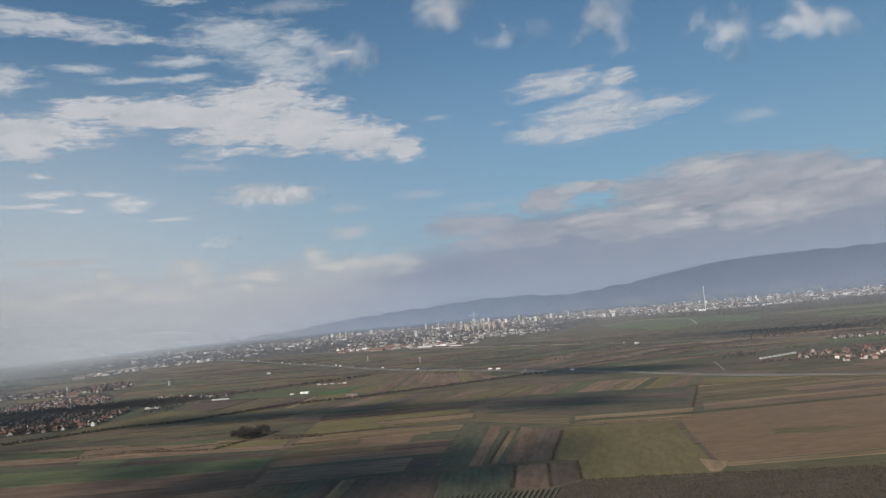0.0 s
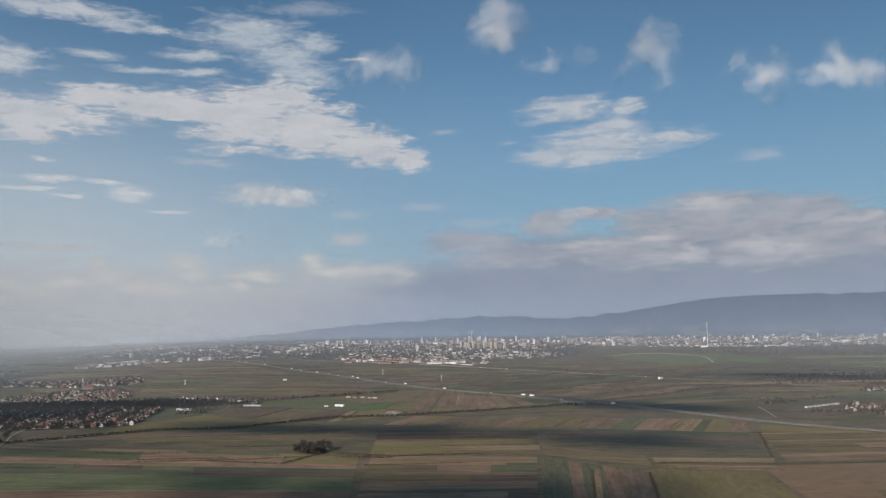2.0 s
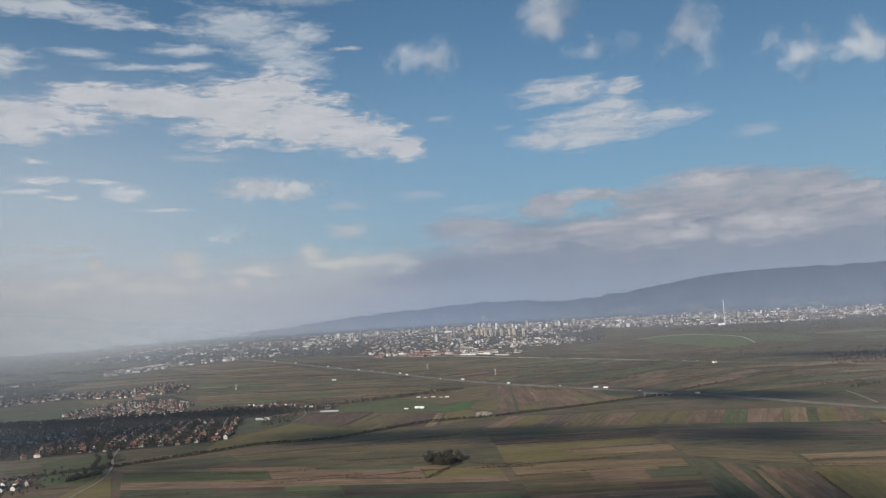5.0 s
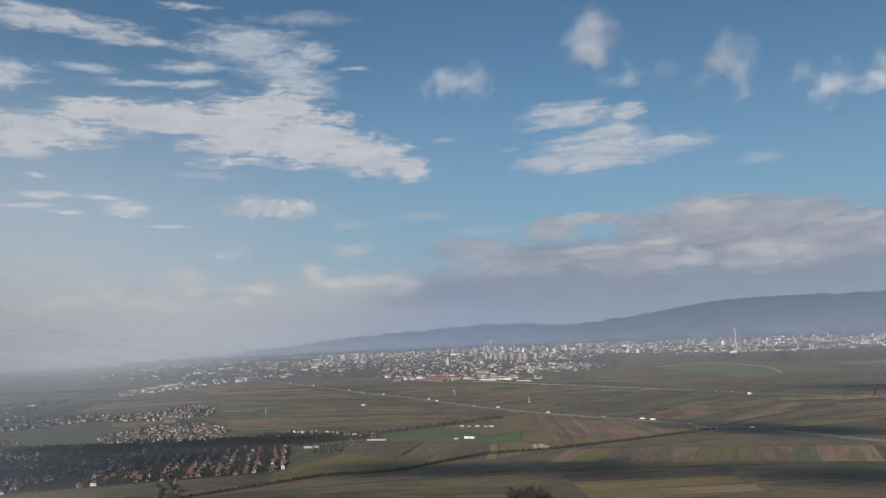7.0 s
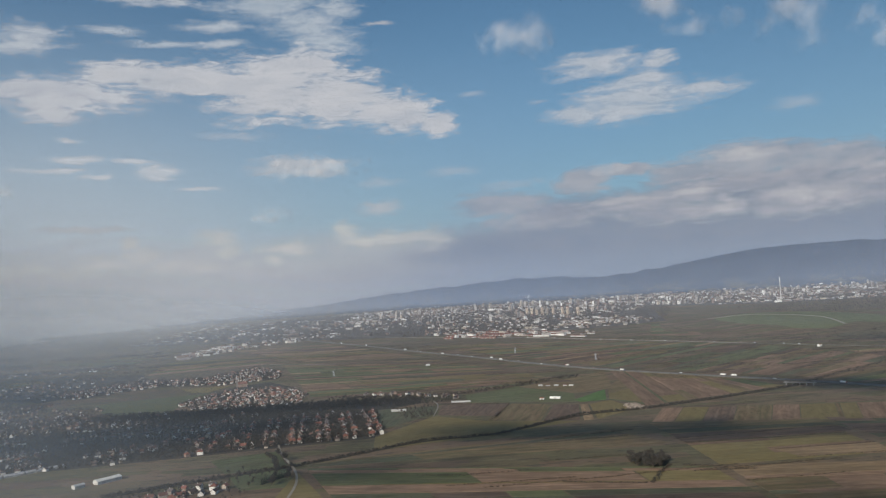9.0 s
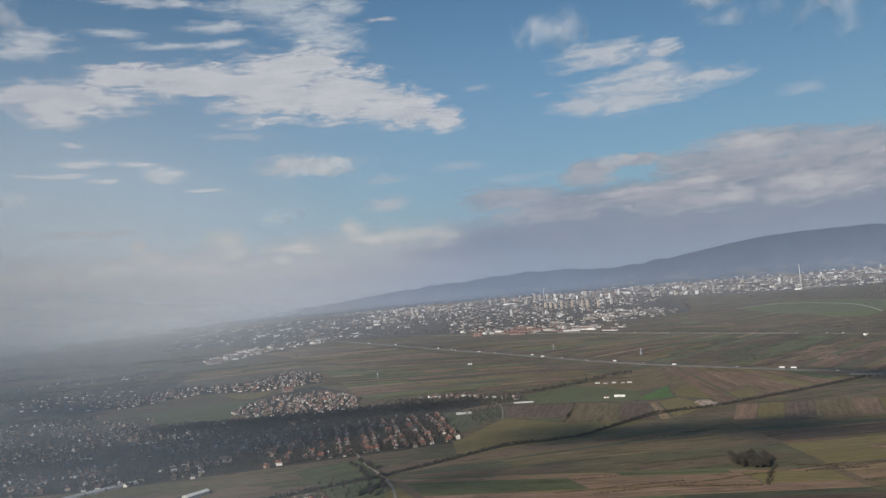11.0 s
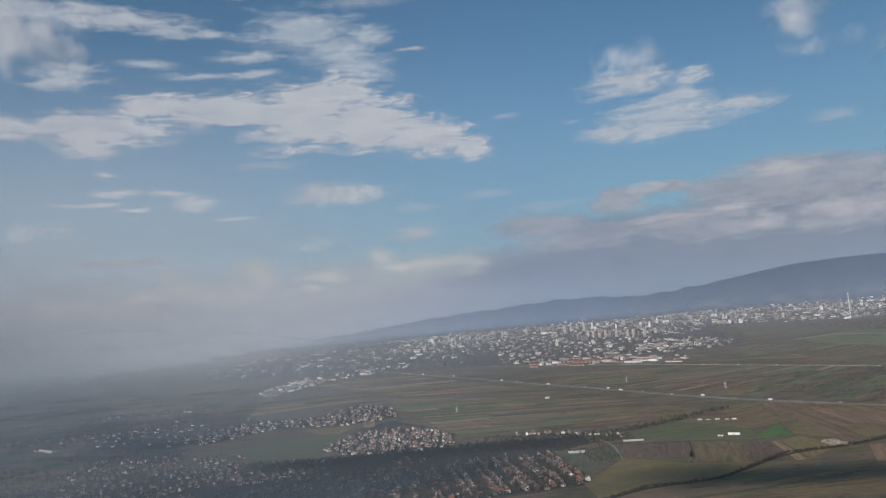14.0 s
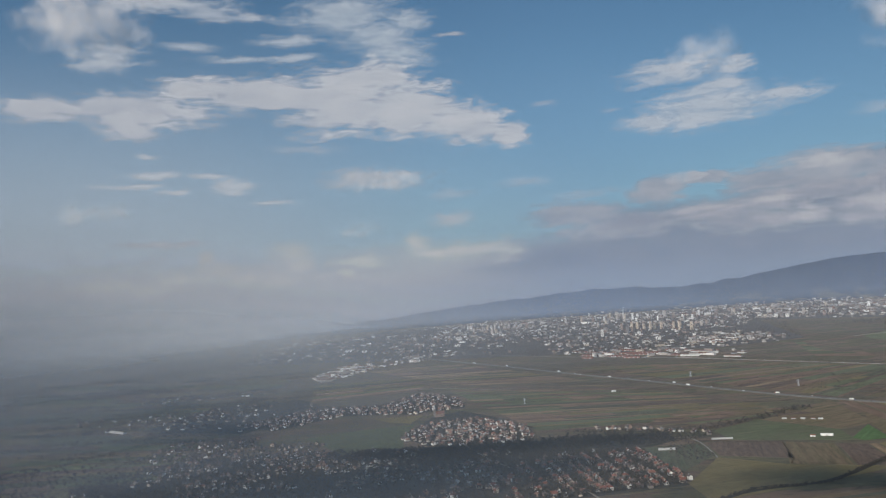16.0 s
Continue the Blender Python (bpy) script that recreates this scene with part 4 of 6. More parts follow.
# the wide strips west of the motorway
strips((-470, 1085), (-600, 1600), (-300, 1480), (-130, 1090), 40, MIXED + ["green", "green", "deep", "turf"], 5)
strips((-560, 1620), (-800, 2040), (-560, 2040), (-330, 1560), 34, MIXED, 3)
strips((-285, 1075), (-330, 1110), (-215, 1200), (-140, 1105), 4, ["khaki", "green", "brown"], 2)
# between the motorway and the second road
strips((-50, 1195), (-330, 1800), (-20, 1700), (210, 1445), 40, MIXED + ["green", "deep", "turf"], 5)
strips((110, 1010), (-20, 1190), (225, 1420), (300, 1180), 16, ["brown", "khaki", "dark", "brown", "deep", "green"], 4)
strips((165, 920), (120, 1000), (300, 1170), (420, 960), 12, ["deep", "khaki", "brown", "green", "dark"], 3)
strips((310, 940), (300, 1240), (620, 1240), (620, 900), 18, ["khaki", "turf", "brown", "deep", "green", "dark", "tan"], 4)
strips((460, 560), (360, 740), (620, 880), (760, 640), 6, ["khaki", "green", "brown"], 2)
# meadows about the villages
field([(-778, 1161), (-700, 1200), (-633, 1215), (-645, 1130), (-640, 1053), (-711, 1036)], "green", 0.2)
field([(-670, 1240), (-640, 1225), (-625, 1290), (-700, 1290)], "olive", 0.2)
field([(-509, 743), (-456, 766), (-436, 700), (-483, 689)], "green", 0.4)
field([(-480, 684), (-434, 694), (-420, 634), (-459, 633)], "green", 0.4)
field([(-1110, 1120), (-1048, 1172), (-1020, 1130), (-1080, 1090)], "bright", 0.5)
strips((-1500, 900), (-1500, 1500), (-930, 1250), (-900, 960), 24, ["deep", "dark", "deep", "green", "dark", "khaki"], 5)
strips((-1500, 1520), (-1600, 2300), (-960, 2000), (-940, 1440), 30, ["deep", "dark", "green", "dark", "deep", "khaki"], 5)
strips((-830, 1500), (-880, 1800), (-640, 1800), (-640, 1590), 17, MIXED, 2)

field([(350, 2110), (440, 2240), (560, 2200), (520, 2120), (420, 2080)], "tan", 0.2)
field([(330, 2030), (360, 2090), (430, 2070), (390, 2010)], "khaki", 0.2)
strips((640, 1560), (660, 2010), (1080, 1980), (960, 1460), 16, ["turf", "khaki", "deep", "green", "tan", "deep", "turf"], 4)
strips((140, 1690), (240, 2040), (350, 2000), (330, 1560), 10, ["turf", "khaki", "deep", "green", "brown"], 3)
strips((340, 1500), (330, 1550), (640, 1545), (640, 1450), 5, ["turf", "deep", "green", "khaki"], 4)
# turf of the mound
v, f = [], []
for i in range(29):
    for j in range(29):
        a, r = 2 * pi * j / 28, i / 28 * (0.86 + 0.42 * noise.noise(Vector((1.6 * cos(2 * pi * j / 28), 1.6 * sin(2 * pi * j / 28), 4.0))))
        x, y = 485 + 170 * r * cos(a), 1790 + 340 * r * sin(a)
        v.append((x, y, land_height(x, y) + 0.35 - 0.6 * (i == 28)))
for i in range(28):
    for j in range(28):
        f.append((i * 29 + j, (i + 1) * 29 + j, (i + 1) * 29 + j + 1, i * 29 + j + 1))
tagged(new("ground_mound", mesh_of("mound", v, f, [FIELD["turf"]], smooth=True)), "smooth grassed mound before the city", "mound", kind="structure")

# dark garden ground under the villages, grey-brown ground under the city
field([(-372, 796), (-378, 950), (-330, 990), (-330, 1040), (-500, 1035), (-640, 1050), (-720, 1060), (-900, 1060), (-1000, 960), (-930, 830), (-800, 745), (-650, 745), (-522, 768)], "yard", 0.2, 0.08)
field([(-642, 1110), (-611, 1052), (-529, 1040), (-490, 1050), (-500, 1150), (-514, 1218), (-567, 1307), (-608, 1276), (-630, 1189)], "yard", 0.2, 0.10)
field([(-698, 1424), (-636, 1560), (-570, 1436), (-562, 1340), (-644, 1305), (-755, 1339), (-839, 1240), (-900, 1310), (-813, 1430)], "yard", 0.2, 0.10)
field([(-1250, 2500), (-330, 2110), (60, 2010), (300, 2110), (480, 2900), (780, 2620), (1300, 2500), (2200, 3300), (2300, 3700), (1500, 4020), (-900, 3960)], "town", 0.3, 0.3)
field([(-1060, 1320), (-880, 1236), (-776, 1400), (-856, 1570), (-1010, 1570)], "yard", 0.2, 0.18)

# ---------------------------------------------------------------- roads and water
MOTORWAY = [(-760, 2480), (-622, 2200), (-446, 1885), (-352, 1690), (-248, 1512), (-141, 1300), (-68, 1184), (25, 1066), (92, 986), (143, 920), (187, 852), (223, 792), (255, 741), (310, 686), (420, 590), (640, 420)]
for side in (-3.0, 3.0):
    tagged(new("road_motorway", ribbon("carriageway", MOTORWAY, 3.8, 1.0, M_ASPHALT, 1.4, side)), "pale worn asphalt carriageway of a motorway", "road", kind="structure")
SECOND = [(-560, 2330), (-322, 2045), (-90, 1846), (30, 1680), (113, 1573), (215, 1440), (330, 1290), (560, 1030)]
tagged(new("road_main", ribbon("road", SECOND, 3.2, 0.8, M_ASPHALT, 1.0)), "straight grey country road across the fields", "road", kind="structure")
LANES = [
    [(-420, 590), (-419, 646), (-430, 696), (-451, 751), (-464, 812), (-520, 900), (-560, 1010), (-580, 1120), (-590, 1240)],
    [(-317, 890), (-309, 965), (-316, 1000)],
    [(284, 884), (276, 845), (262, 788)],
    [(-720, 1625), (-650, 1612), (-584, 1590), (-524, 1536), (-470, 1520)],
]
for lane in LANES:
    tagged(new("road_lane", ribbon("lane", lane, 2.0 if lane[0][1] < 600 else 1.3, 0.3, M_TRACK, 0.5)), "narrow pale gravel lane beside fields", "road", kind="structure")
tagged(new("road_mound_track", ribbon("lane", [(370, 2000), (420, 1960), (470, 1890), (500, 1800), (510, 1720), (497, 1655), (480, 1580), (474, 1555)], 4.0, 0.8, M_TRACK, 0.8, 0.0, land_height)), "pale gravel track over a grassed mound", "road", kind="structure")

# ---------------------------------------------------------------- trees


def ico():
    bm = bmesh.new()
    bmesh.ops.create_icosphere(bm, subdivisions=1, radius=1.0)
    bm.verts.ensure_lookup_table()
    v, f = [tuple(p.co) for p in bm.verts], [tuple(q.index for q in face.verts) for face in bm.faces]
    bm.free()
    return v, f


def limb(x0, y0, z0, x1, y1, z1, r0, r1, sides=5):
    a, b = Vector((x0, y0, z0)), Vector((x1, y1, z1))
    axis = (b - a).normalized()
    u = axis.orthogonal().normalized()
    w = axis.cross(u)
    v = []
    for p, r in ((a, r0), (b, r1)):
        v += [tuple(p + (u * cos(2 * pi * k / sides) + w * sin(2 * pi * k / sides)) * r) for k in range(sides)]
    return v, [(k, (k + 1) % sides, sides + (k + 1) % sides, sides + k) for k in range(sides)] + [tuple(range(2 * sides - 1, sides - 1, -1))]


def tree_shape(seed, height, spread, tufts, low=0.35, limbs=7):
    """A trunk with limbs, and a crown of many small ragged tufts with gaps."""
    rng = random.Random(seed)
    wood = [limb(0, 0, -0.2, rng.uniform(-0.1, 0.1), rng.uniform(-0.1, 0.1), height * 0.55, 0.032 * height, 0.018 * height, 6)]
    crown = []
    tips = []
    for k in range(limbs):
        a, rise = 2 * pi * k / limbs + rng.uniform(-0.3, 0.3), rng.uniform(0.55, 0.95)
        r = spread * rng.uniform(0.45, 0.85)
        tip = (cos(a) * r, sin(a) * r, height * rise)
        wood.append(limb(0, 0, height * rng.uniform(0.25, 0.5), *tip, 0.014 * height, 0.004 * height, 4))
        tips.append(tip)
    tips.append((0, 0, height * 0.92))
    for _ in range(tufts):
        tx, ty, tz = rng.choice(tips)
        k = rng.uniform(0.45, 1.15)
        cx, cy, cz = tx * k + rng.gauss(0, spread * 0.16), ty * k + rng.gauss(0, spread * 0.16), max(tz * (0.55 + 0.45 * k) + rng.gauss(0, height * 0.07), height * low)
        s = rng.uniform(0.05, 0.11) * height * (1.5 if tufts < 50 else 1.0)
        q = [Vector((rng.gauss(0, 1), rng.gauss(0, 1), rng.gauss(0, 0.8))).normalized() * s * rng.uniform(0.6, 1.4) + Vector((cx, cy, cz)) for _ in range(4)]
        crown.append(([tuple(p) for p in q], [(0, 1, 2), (0, 2, 3), (0, 3, 1), (1, 3, 2)]))
    return joined(wood), joined(crown)


def conifer_shape(seed, height, spread):
    rng = random.Random(seed)
    wood = limb(0, 0, -0.2, 0, 0, height * 0.95, 0.025 * height, 0.004 * height, 5)
    crown = []
    for tier in range(9):
        z = height * (0.12 + 0.095 * tier)
        r = spread * (1 - tier / 9.5)
        for k in range(8):
            a = 2 * pi * k / 8 + rng.uniform(-0.3, 0.3) + tier
            q, s = r * rng.uniform(0.75, 1.1), height * 0.055
            crown.append(([(0, 0, z + s * 1.6), (cos(a - 0.3) * q, sin(a - 0.3) * q, z - s), (cos(a + 0.3) * q, sin(a + 0.3) * q, z - s), (cos(a) * q * 0.5, sin(a) * q * 0.5, z - s * 0.3)],
                          [(0, 1, 2), (0, 2, 3), (0, 3, 1), (1, 3, 2)]))
    return wood, joined(crown)


def tree_thing(x, y, shape, leaf, label, group, turn, scale):
    (wv, wf), (cv, cf) = shape
    root = tagged(new("tree"), label, "tree", group)
    root.location, root.rotation_euler = (x, y, land_height(x, y)), (0, 0, turn)
    part("trunk", mesh_of("trunk", [tuple(k * scale for k in p) for p in wv], wf, [M_BARK]), root)
    part("crown", mesh_of("crown", [tuple(k * scale for k in p) for p in cv], cf, [leaf]), root)
    return root


SHAPES = [tree_shape(s, h, w, 170) for s, h, w in ((1, 5.6, 2.5), (2, 5.0, 2.6), (3, 6.4, 2.7))]
FIRS = [conifer_shape(s, 5.6, 1.3) for s in (4, 5)]
FIRST = {}


def plant(x, y, k, fir=False, group="trees in the fields", label="bare brown winter tree with a ragged crown", rng=RNG):
    """The first of each shape is built, the rest are copies of it."""
    key = (k, fir, group)
    turn = rng.uniform(0, 2 * pi)
    if key not in FIRST:
        FIRST[key] = tree_thing(x, y, (FIRS if fir else SHAPES)[k], M_GREENERY if fir else M_TWIG, label, group, turn, 1.0)
        return FIRST[key]
    return copy_thing(FIRST[key], pose(x, y, land_height(x, y), 0, 0, turn * 180 / pi))


# the grove in the open fields
for x, y in scattered([(-178, 626), (-174, 650), (-156, 650), (-146, 634), (-162, 612)], 34, 2.9, RNG):
    plant(x, y, RNG.randrange(3), group="trees of the grove", label="bare dark tree in a small field grove")
# fir row by the lane
for x, y, _ in along([(-446, 646), (-429, 670)], 1.7):
    plant(x, y, RNG.randrange(2), True, "firs in a row", "dark green fir in a close row beside a lane")
# trees along the lane
for x, y, _ in along([(-432, 640), (-438, 696), (-458, 752)], 6):
    plant(x + RNG.choice((-5, 5)) + RNG.uniform(-1, 1), y, RNG.randrange(3), group="trees along the lane", label="bare roadside tree along a gravel lane")


def small_tree(seed, tufts):
    (wv, wf), (cv, cf) = tree_shape(seed, 1.0, 0.42, tufts, 0.1, 4)
    n = len(wv)
    return wv + cv, wf + [tuple(i + n for i in face) for face in cf], [0] * len(wf) + [1] * len(cf)


THIN = [small_tree(s, 34) for s in (11, 12, 13)]
FAR = [small_tree(s, 14) for s in (14, 15, 16)]


def wood(name, places, label, height=(5, 8), leaf=None, category="trees", shapes=None):
    """Trees too many to count, as one thing."""
    rng = random.Random(len(places) + 3)
    shapes = shapes or THIN
    lots = [[] for _ in shapes]
    for x, y in places:
        h = rng.uniform(*height) * 0.62
        w = h * rng.uniform(0.9, 1.3)
        lots[rng.randrange(len(shapes))].append((x, y, land_height(x, y), rng.uniform(0, 6.28), w, w, h))
    return tagged(new(name, merged(name, [(t, p) for t, p in zip(shapes, lots) if p], [M_BARK, leaf or M_TWIG])), label, category, kind="stuff")


def belt(line, step, side):
    return [(x + RNG.gauss(0, side), y + RNG.gauss(0, side)) for x, y, _ in along(line, step)]


STREAM = [(-560, 640), (-419, 706), (-368, 740), (-326, 768), (-260, 772), (-172, 846), (-109, 852), (-1, 893), (97, 940), (180, 1010), (300, 1100), (420, 1160), (640, 1260)]
tagged(new("ground_stream_bank", ribbon("bank", STREAM[:9], 5.0, 0.22, M_BANK, 0.4)), "rank dark growth along a field stream", "bank", kind="structure")
wood("hedge_stuff", belt(STREAM[:9], 0.45, 1.5) + belt(STREAM[8:], 2.0, 2.0), "dark bare hedge along a stream through the fields", (2.0, 4.2), M_TWIG)
wood("field_hedge_stuff", belt([(-142, 618), (-110, 602)], 0.6, 1.2) + belt([(-330, 640), (-300, 632), (-250, 634)], 0.8, 1.0) + belt([(-176, 577), (-162, 606), (-150, 622)], 0.35, 1.0) + belt([(-232, 594), (-179, 577)], 0.5, 0.7) + belt([(-140, 600), (-100, 594)], 0.5, 1.0), "low dark hedge between the fields", (1.2, 2.2), None, "hedge")
rng = random.Random(33)
tuft = []
for _ in range(6):
    c = Vector((rng.gauss(0, 0.35), rng.gauss(0, 0.35), rng.uniform(0.25, 0.75)))
    q = [c + Vector((rng.gauss(0, 1), rng.gauss(0, 1), rng.gauss(0, 0.8))).normalized() * rng.uniform(0.25, 0.5) for _ in range(4)]
    tuft.append(([tuple(p) for p in q], [(0, 1, 2), (0, 2, 3), (0, 3, 1), (1, 3, 2)]))
tv, tf = joined(tuft)
BUSH = [(tv, tf, [1] * len(tf))]
wood("plot_edges_stuff", [p for line in ([(14, 436), (32, 538)], [(47, 432), (66, 524)], [(27, 425), (22, 375)], [(59, 423), (54, 380)], [(44, 422), (39, 371)], [(82, 559), (160, 549)], [(75, 544), (152, 524)], [(-60, 619), (12, 617)],
     [(-64, 647), (13, 648)], [(54, 377), (82, 374), (116, 367), (182, 353), (330, 340)], [(150, 545), (287, 549), (420, 552)], [(165, 572), (205, 690)], [(-251, 868), (-232, 943)], [(-262, 847), (-251, 868)], [(-306, 967), (-232, 945)],
     [(196, 692), (300, 672), (345, 640)], [(-118, 688), (10, 686)]) for p in belt(line, 0.45, 0.5)], "low dark hedges and rank grass on plot edges", (0.7, 1.5), M_SCRUB, "hedge", BUSH)
lines = []
for _ in range(520):
    x, y = rng.uniform(-760, 420), rng.uniform(560, 2000)
    if not (inside(x, y, [(-470, 1085), (-640, 1500), (-760, 2000), (-100, 1850), (420, 1150), (300, 900), (100, 990), (-130, 1090)]) or inside(x, y, [(-420, 690), (-330, 430), (-120, 430), (-60, 620), (-150, 760)])):
        continue
    a, n = rng.gauss(0.08, 0.07) - 0.25 * (x < -150 and y > 1050), rng.uniform(25, 110)
    lines += belt([(x, y), (x + cos(a) * n, y + sin(a) * n)], 0.8, 0.5)
wood("strip_hedges_stuff", lines, "low dark hedges between the narrow field strips", (0.7, 1.9), M_SCRUB, "hedge", BUSH)
wood("scrub_stuff", scattered([(-20, 270), (40, 350), (54, 374), (82, 371), (116, 364), (182, 350), (330, 340), (330, 250)], 3600, 1.7, RNG), "dense dark brown scrub at a field edge", (1.6, 3.6), M_SCRUB, "scrub", FAR)

# ---------------------------------------------------------------- houses


def house_kinds():
    """Six houses: walls, roof and a chimney each."""
    kinds = []
    for w, d, h, rise, hipped in ((8, 6.5, 3.6, 2.6, False), (9.5, 7, 4.6, 2.8, False), (7.5, 7, 4.4, 2.4, True), (11, 6.5, 3.2, 2.6, False), (7, 6, 5.4, 2.4, False), (9, 8, 5, 2.6, True)):
        w, d, h, rise = w * 0.6, d * 0.6, h * 0.6, rise * 0.6
        walls, roof = (hip if hipped else gable)(w, d, h, rise, 0.25, 0.15)
        stack = box(w * 0.2, w * 0.2 + 0.4, 0.3, 0.7, h + rise * 0.4, h + rise + 0.6)
        kinds.append((walls, roof, stack))
    return kinds


KINDS = house_kinds()
HOUSE_MESH = [(mesh_of("wall", *a, [M_WALL]), mesh_of("roof", *b, [M_ROOF]), mesh_of("chimney", *c, [M_CONCRETE])) for a, b, c in KINDS]
MASTER = {}
LABELS = ["plastered house with red saddle roof", "two-storey house with tiled roof", "compact house with hipped tiled roof",
          "long low tiled farmhouse", "tall narrow house with saddle roof", "broad house with hipped roof"]


def house(x, y, turn, k, group):
    if (k, group) not in MASTER:
        root = tagged(new("house"), LABELS[k] + " in " + group, "house", "houses of " + group)
        for name, me in zip(("wall", "roof", "chimney"), HOUSE_MESH[k]):
            part(name, me, root)
        root.location, root.rotation_euler = (x, y, 0), (0, 0, turn)
        MASTER[(k, group)] = root
        return root
    return copy_thing(MASTER[(k, group)], pose(x, y, 0, 0, 0, turn * 180 / pi))


HOUSE_TEMPLATE = []
for a, b, c in KINDS:
    v, f = joined([a, b, c])
    HOUSE_TEMPLATE.append((v, f, [0] * len(a[1]) + [1] * len(b[1]) + [0] * len(c[1])))


def houses_stuff(name, places, label, scale=(0.7, 1.0), roof=None, wall=None):
    rng = random.Random(len(places))
    lots = [[] for _ in KINDS]
    for x, y, turn in places:
        s = rng.uniform(*scale)
        lots[rng.randrange(len(KINDS))].append((x, y, land_height(x, y) - 0.1, turn, s, s, s))
    return tagged(new(name, merged(name, [(t, p) for t, p in zip(HOUSE_TEMPLATE, lots) if p], [wall or M_WALL_ALL, roof or M_ROOF_ALL])), label, "houses", kind="stuff")


# the rows at the village's eastern edge, street by street
ROWS_OF_VILLAGE = []
for k in range(6):
    x0 = -378 - 25 * k
    for side in (-4.2, 4.2):
        for j in range(20 - 2 * (k > 3)):
            if RNG.random() < 0.88 - 0.07 * k:
                ROWS_OF_VILLAGE.append((x0 + side - 1.0 * j + RNG.uniform(-1.6, 1.6) + 8, 806 - 3 * k + 7.4 * j + RNG.uniform(-1.2, 1.2), pi / 2 * (RNG.random() < 0.75) + RNG.gauss(0.1, 0.06)))
for x, y, turn in ROWS_OF_VILLAGE:
    house(x, y, turn, RNG.randrange(6), "the village rows")

houses_stuff("row_backs_houses_stuff", [(x, y, RNG.choice((0, pi / 2)) + RNG.gauss(0.1, 0.1)) for x, y in scattered([(-372, 800), (-378, 945), (-515, 980), (-522, 772)], 70, 6.4, RNG)],
             "small houses and sheds behind the village rows", (0.6, 0.95))
wood("row_backs_trees_stuff", scattered([(-372, 800), (-378, 945), (-515, 980), (-522, 772)], 2300, 2.2, RNG), "bare garden trees behind the village rows", (4, 7))
VILLAGE = [(-520, 770), (-515, 985), (-545, 1000), (-720, 1060), (-900, 1060), (-1000, 960), (-930, 830), (-800, 745), (-650, 745), (-570, 755)]
spots = [(x, y, RNG.choice((0, pi / 2)) + RNG.gauss(0.35, 0.25)) for x, y in scattered(VILLAGE, 900, 6.2, RNG) if noise.noise(Vector((x * 0.013, y * 0.017, 2.0))) > -0.06]
near = sorted(spots, key=lambda p: hypot(p[0] + 480, p[1] - 780))
for x, y, turn in near[:20]:
    house(x, y, turn, RNG.randrange(6), "the old village")
houses_stuff("village_houses_stuff", near[20:], "plastered village houses with red and brown roofs among bare trees")
wood("village_trees_stuff", scattered(VILLAGE, 4200, 2.5, RNG) + [(x + RNG.uniform(-8, 8), y + RNG.uniform(-6, 6)) for x, y, _ in ROWS_OF_VILLAGE],
     "bare garden trees between the village houses", (4, 7.5))
wood("village_wood_stuff", belt([(-700, 1010), (-520, 1008), (-390, 1018)], 0.3, 16) + belt([(-390, 1018), (-330, 1030)], 1.2, 9) + belt([(-640, 990), (-480, 985), (-380, 1005)], 0.6, 22), "dark bare wood between the villages", (5, 9))

CHURCH_VILLAGE = [(-650, 1108), (-611, 1058), (-545, 1036), (-486, 1050), (-478, 1125), (-515, 1190), (-560, 1228), (-612, 1205), (-636, 1160)]
spots = [(x, y, RNG.choice((0, pi / 2)) + RNG.gauss(0.5, 0.2)) for x, y in scattered(CHURCH_VILLAGE, 165, 7.6, RNG)]
for x, y, turn in spots[:10]:
    house(x, y, turn, RNG.randrange(6), "the church village")
houses_stuff("church_village_houses_stuff", spots[10:], "sunlit village houses with orange tiled roofs round a church", (0.75, 1.1), M_ROOF_WARM, M_WALL_PALE)
wood("church_village_trees_stuff", scattered(CHURCH_VILLAGE, 750, 3.4, RNG), "bare garden trees round the church village", (4, 7))

NORTH_VILLAGE = [(-698, 1424), (-636, 1560), (-570, 1436), (-562, 1340), (-644, 1305), (-755, 1339), (-839, 1240), (-900, 1310), (-813, 1430)]
houses_stuff("north_village_houses_stuff", [(x, y, RNG.uniform(0, 3)) for x, y in scattered(NORTH_VILLAGE, 260, 7.5, RNG)], "small pale houses of a village in the haze", (0.7, 1.0), M_ROOF_WARM, M_WALL_PALE)
wood("north_village_trees_stuff", scattered(NORTH_VILLAGE, 1500, 3.2, RNG), "bare trees of the village in the haze", (4, 7))
houses_stuff("hedge_row_houses_stuff", [(x + RNG.uniform(-6, 6), y + RNG.uniform(-9, 9), RNG.uniform(0, 3)) for x, y, _ in along([(-400, 1088), (-345, 1060), (-300, 1025), (-284, 1004)], 5)],
             "white houses in a loose row at a hedge")
wood("hedge_row_trees_stuff", belt([(-440, 1075), (-340, 1045), (-280, 1040), (-200, 1085), (-120, 1140)], 0.8, 6) + scattered([(-372, 960), (-300, 985), (-285, 1010), (-330, 1030), (-372, 1000)], 150, 3.5, RNG) + scattered([(-345, 880), (-318, 890), (-318, 960), (-362, 955)], 70, 4.5, RNG), "bare hedge trees round loose houses", (3, 6))
HAMLET = [(352, 815), (360, 850), (392, 898), (462, 866), (470, 800), (410, 766), (372, 768)]
for x, y in scattered(HAMLET, 36, 9.5, RNG):
    house(x, y, RNG.uniform(0, 3), RNG.randrange(6), "the hamlet by the motorway")
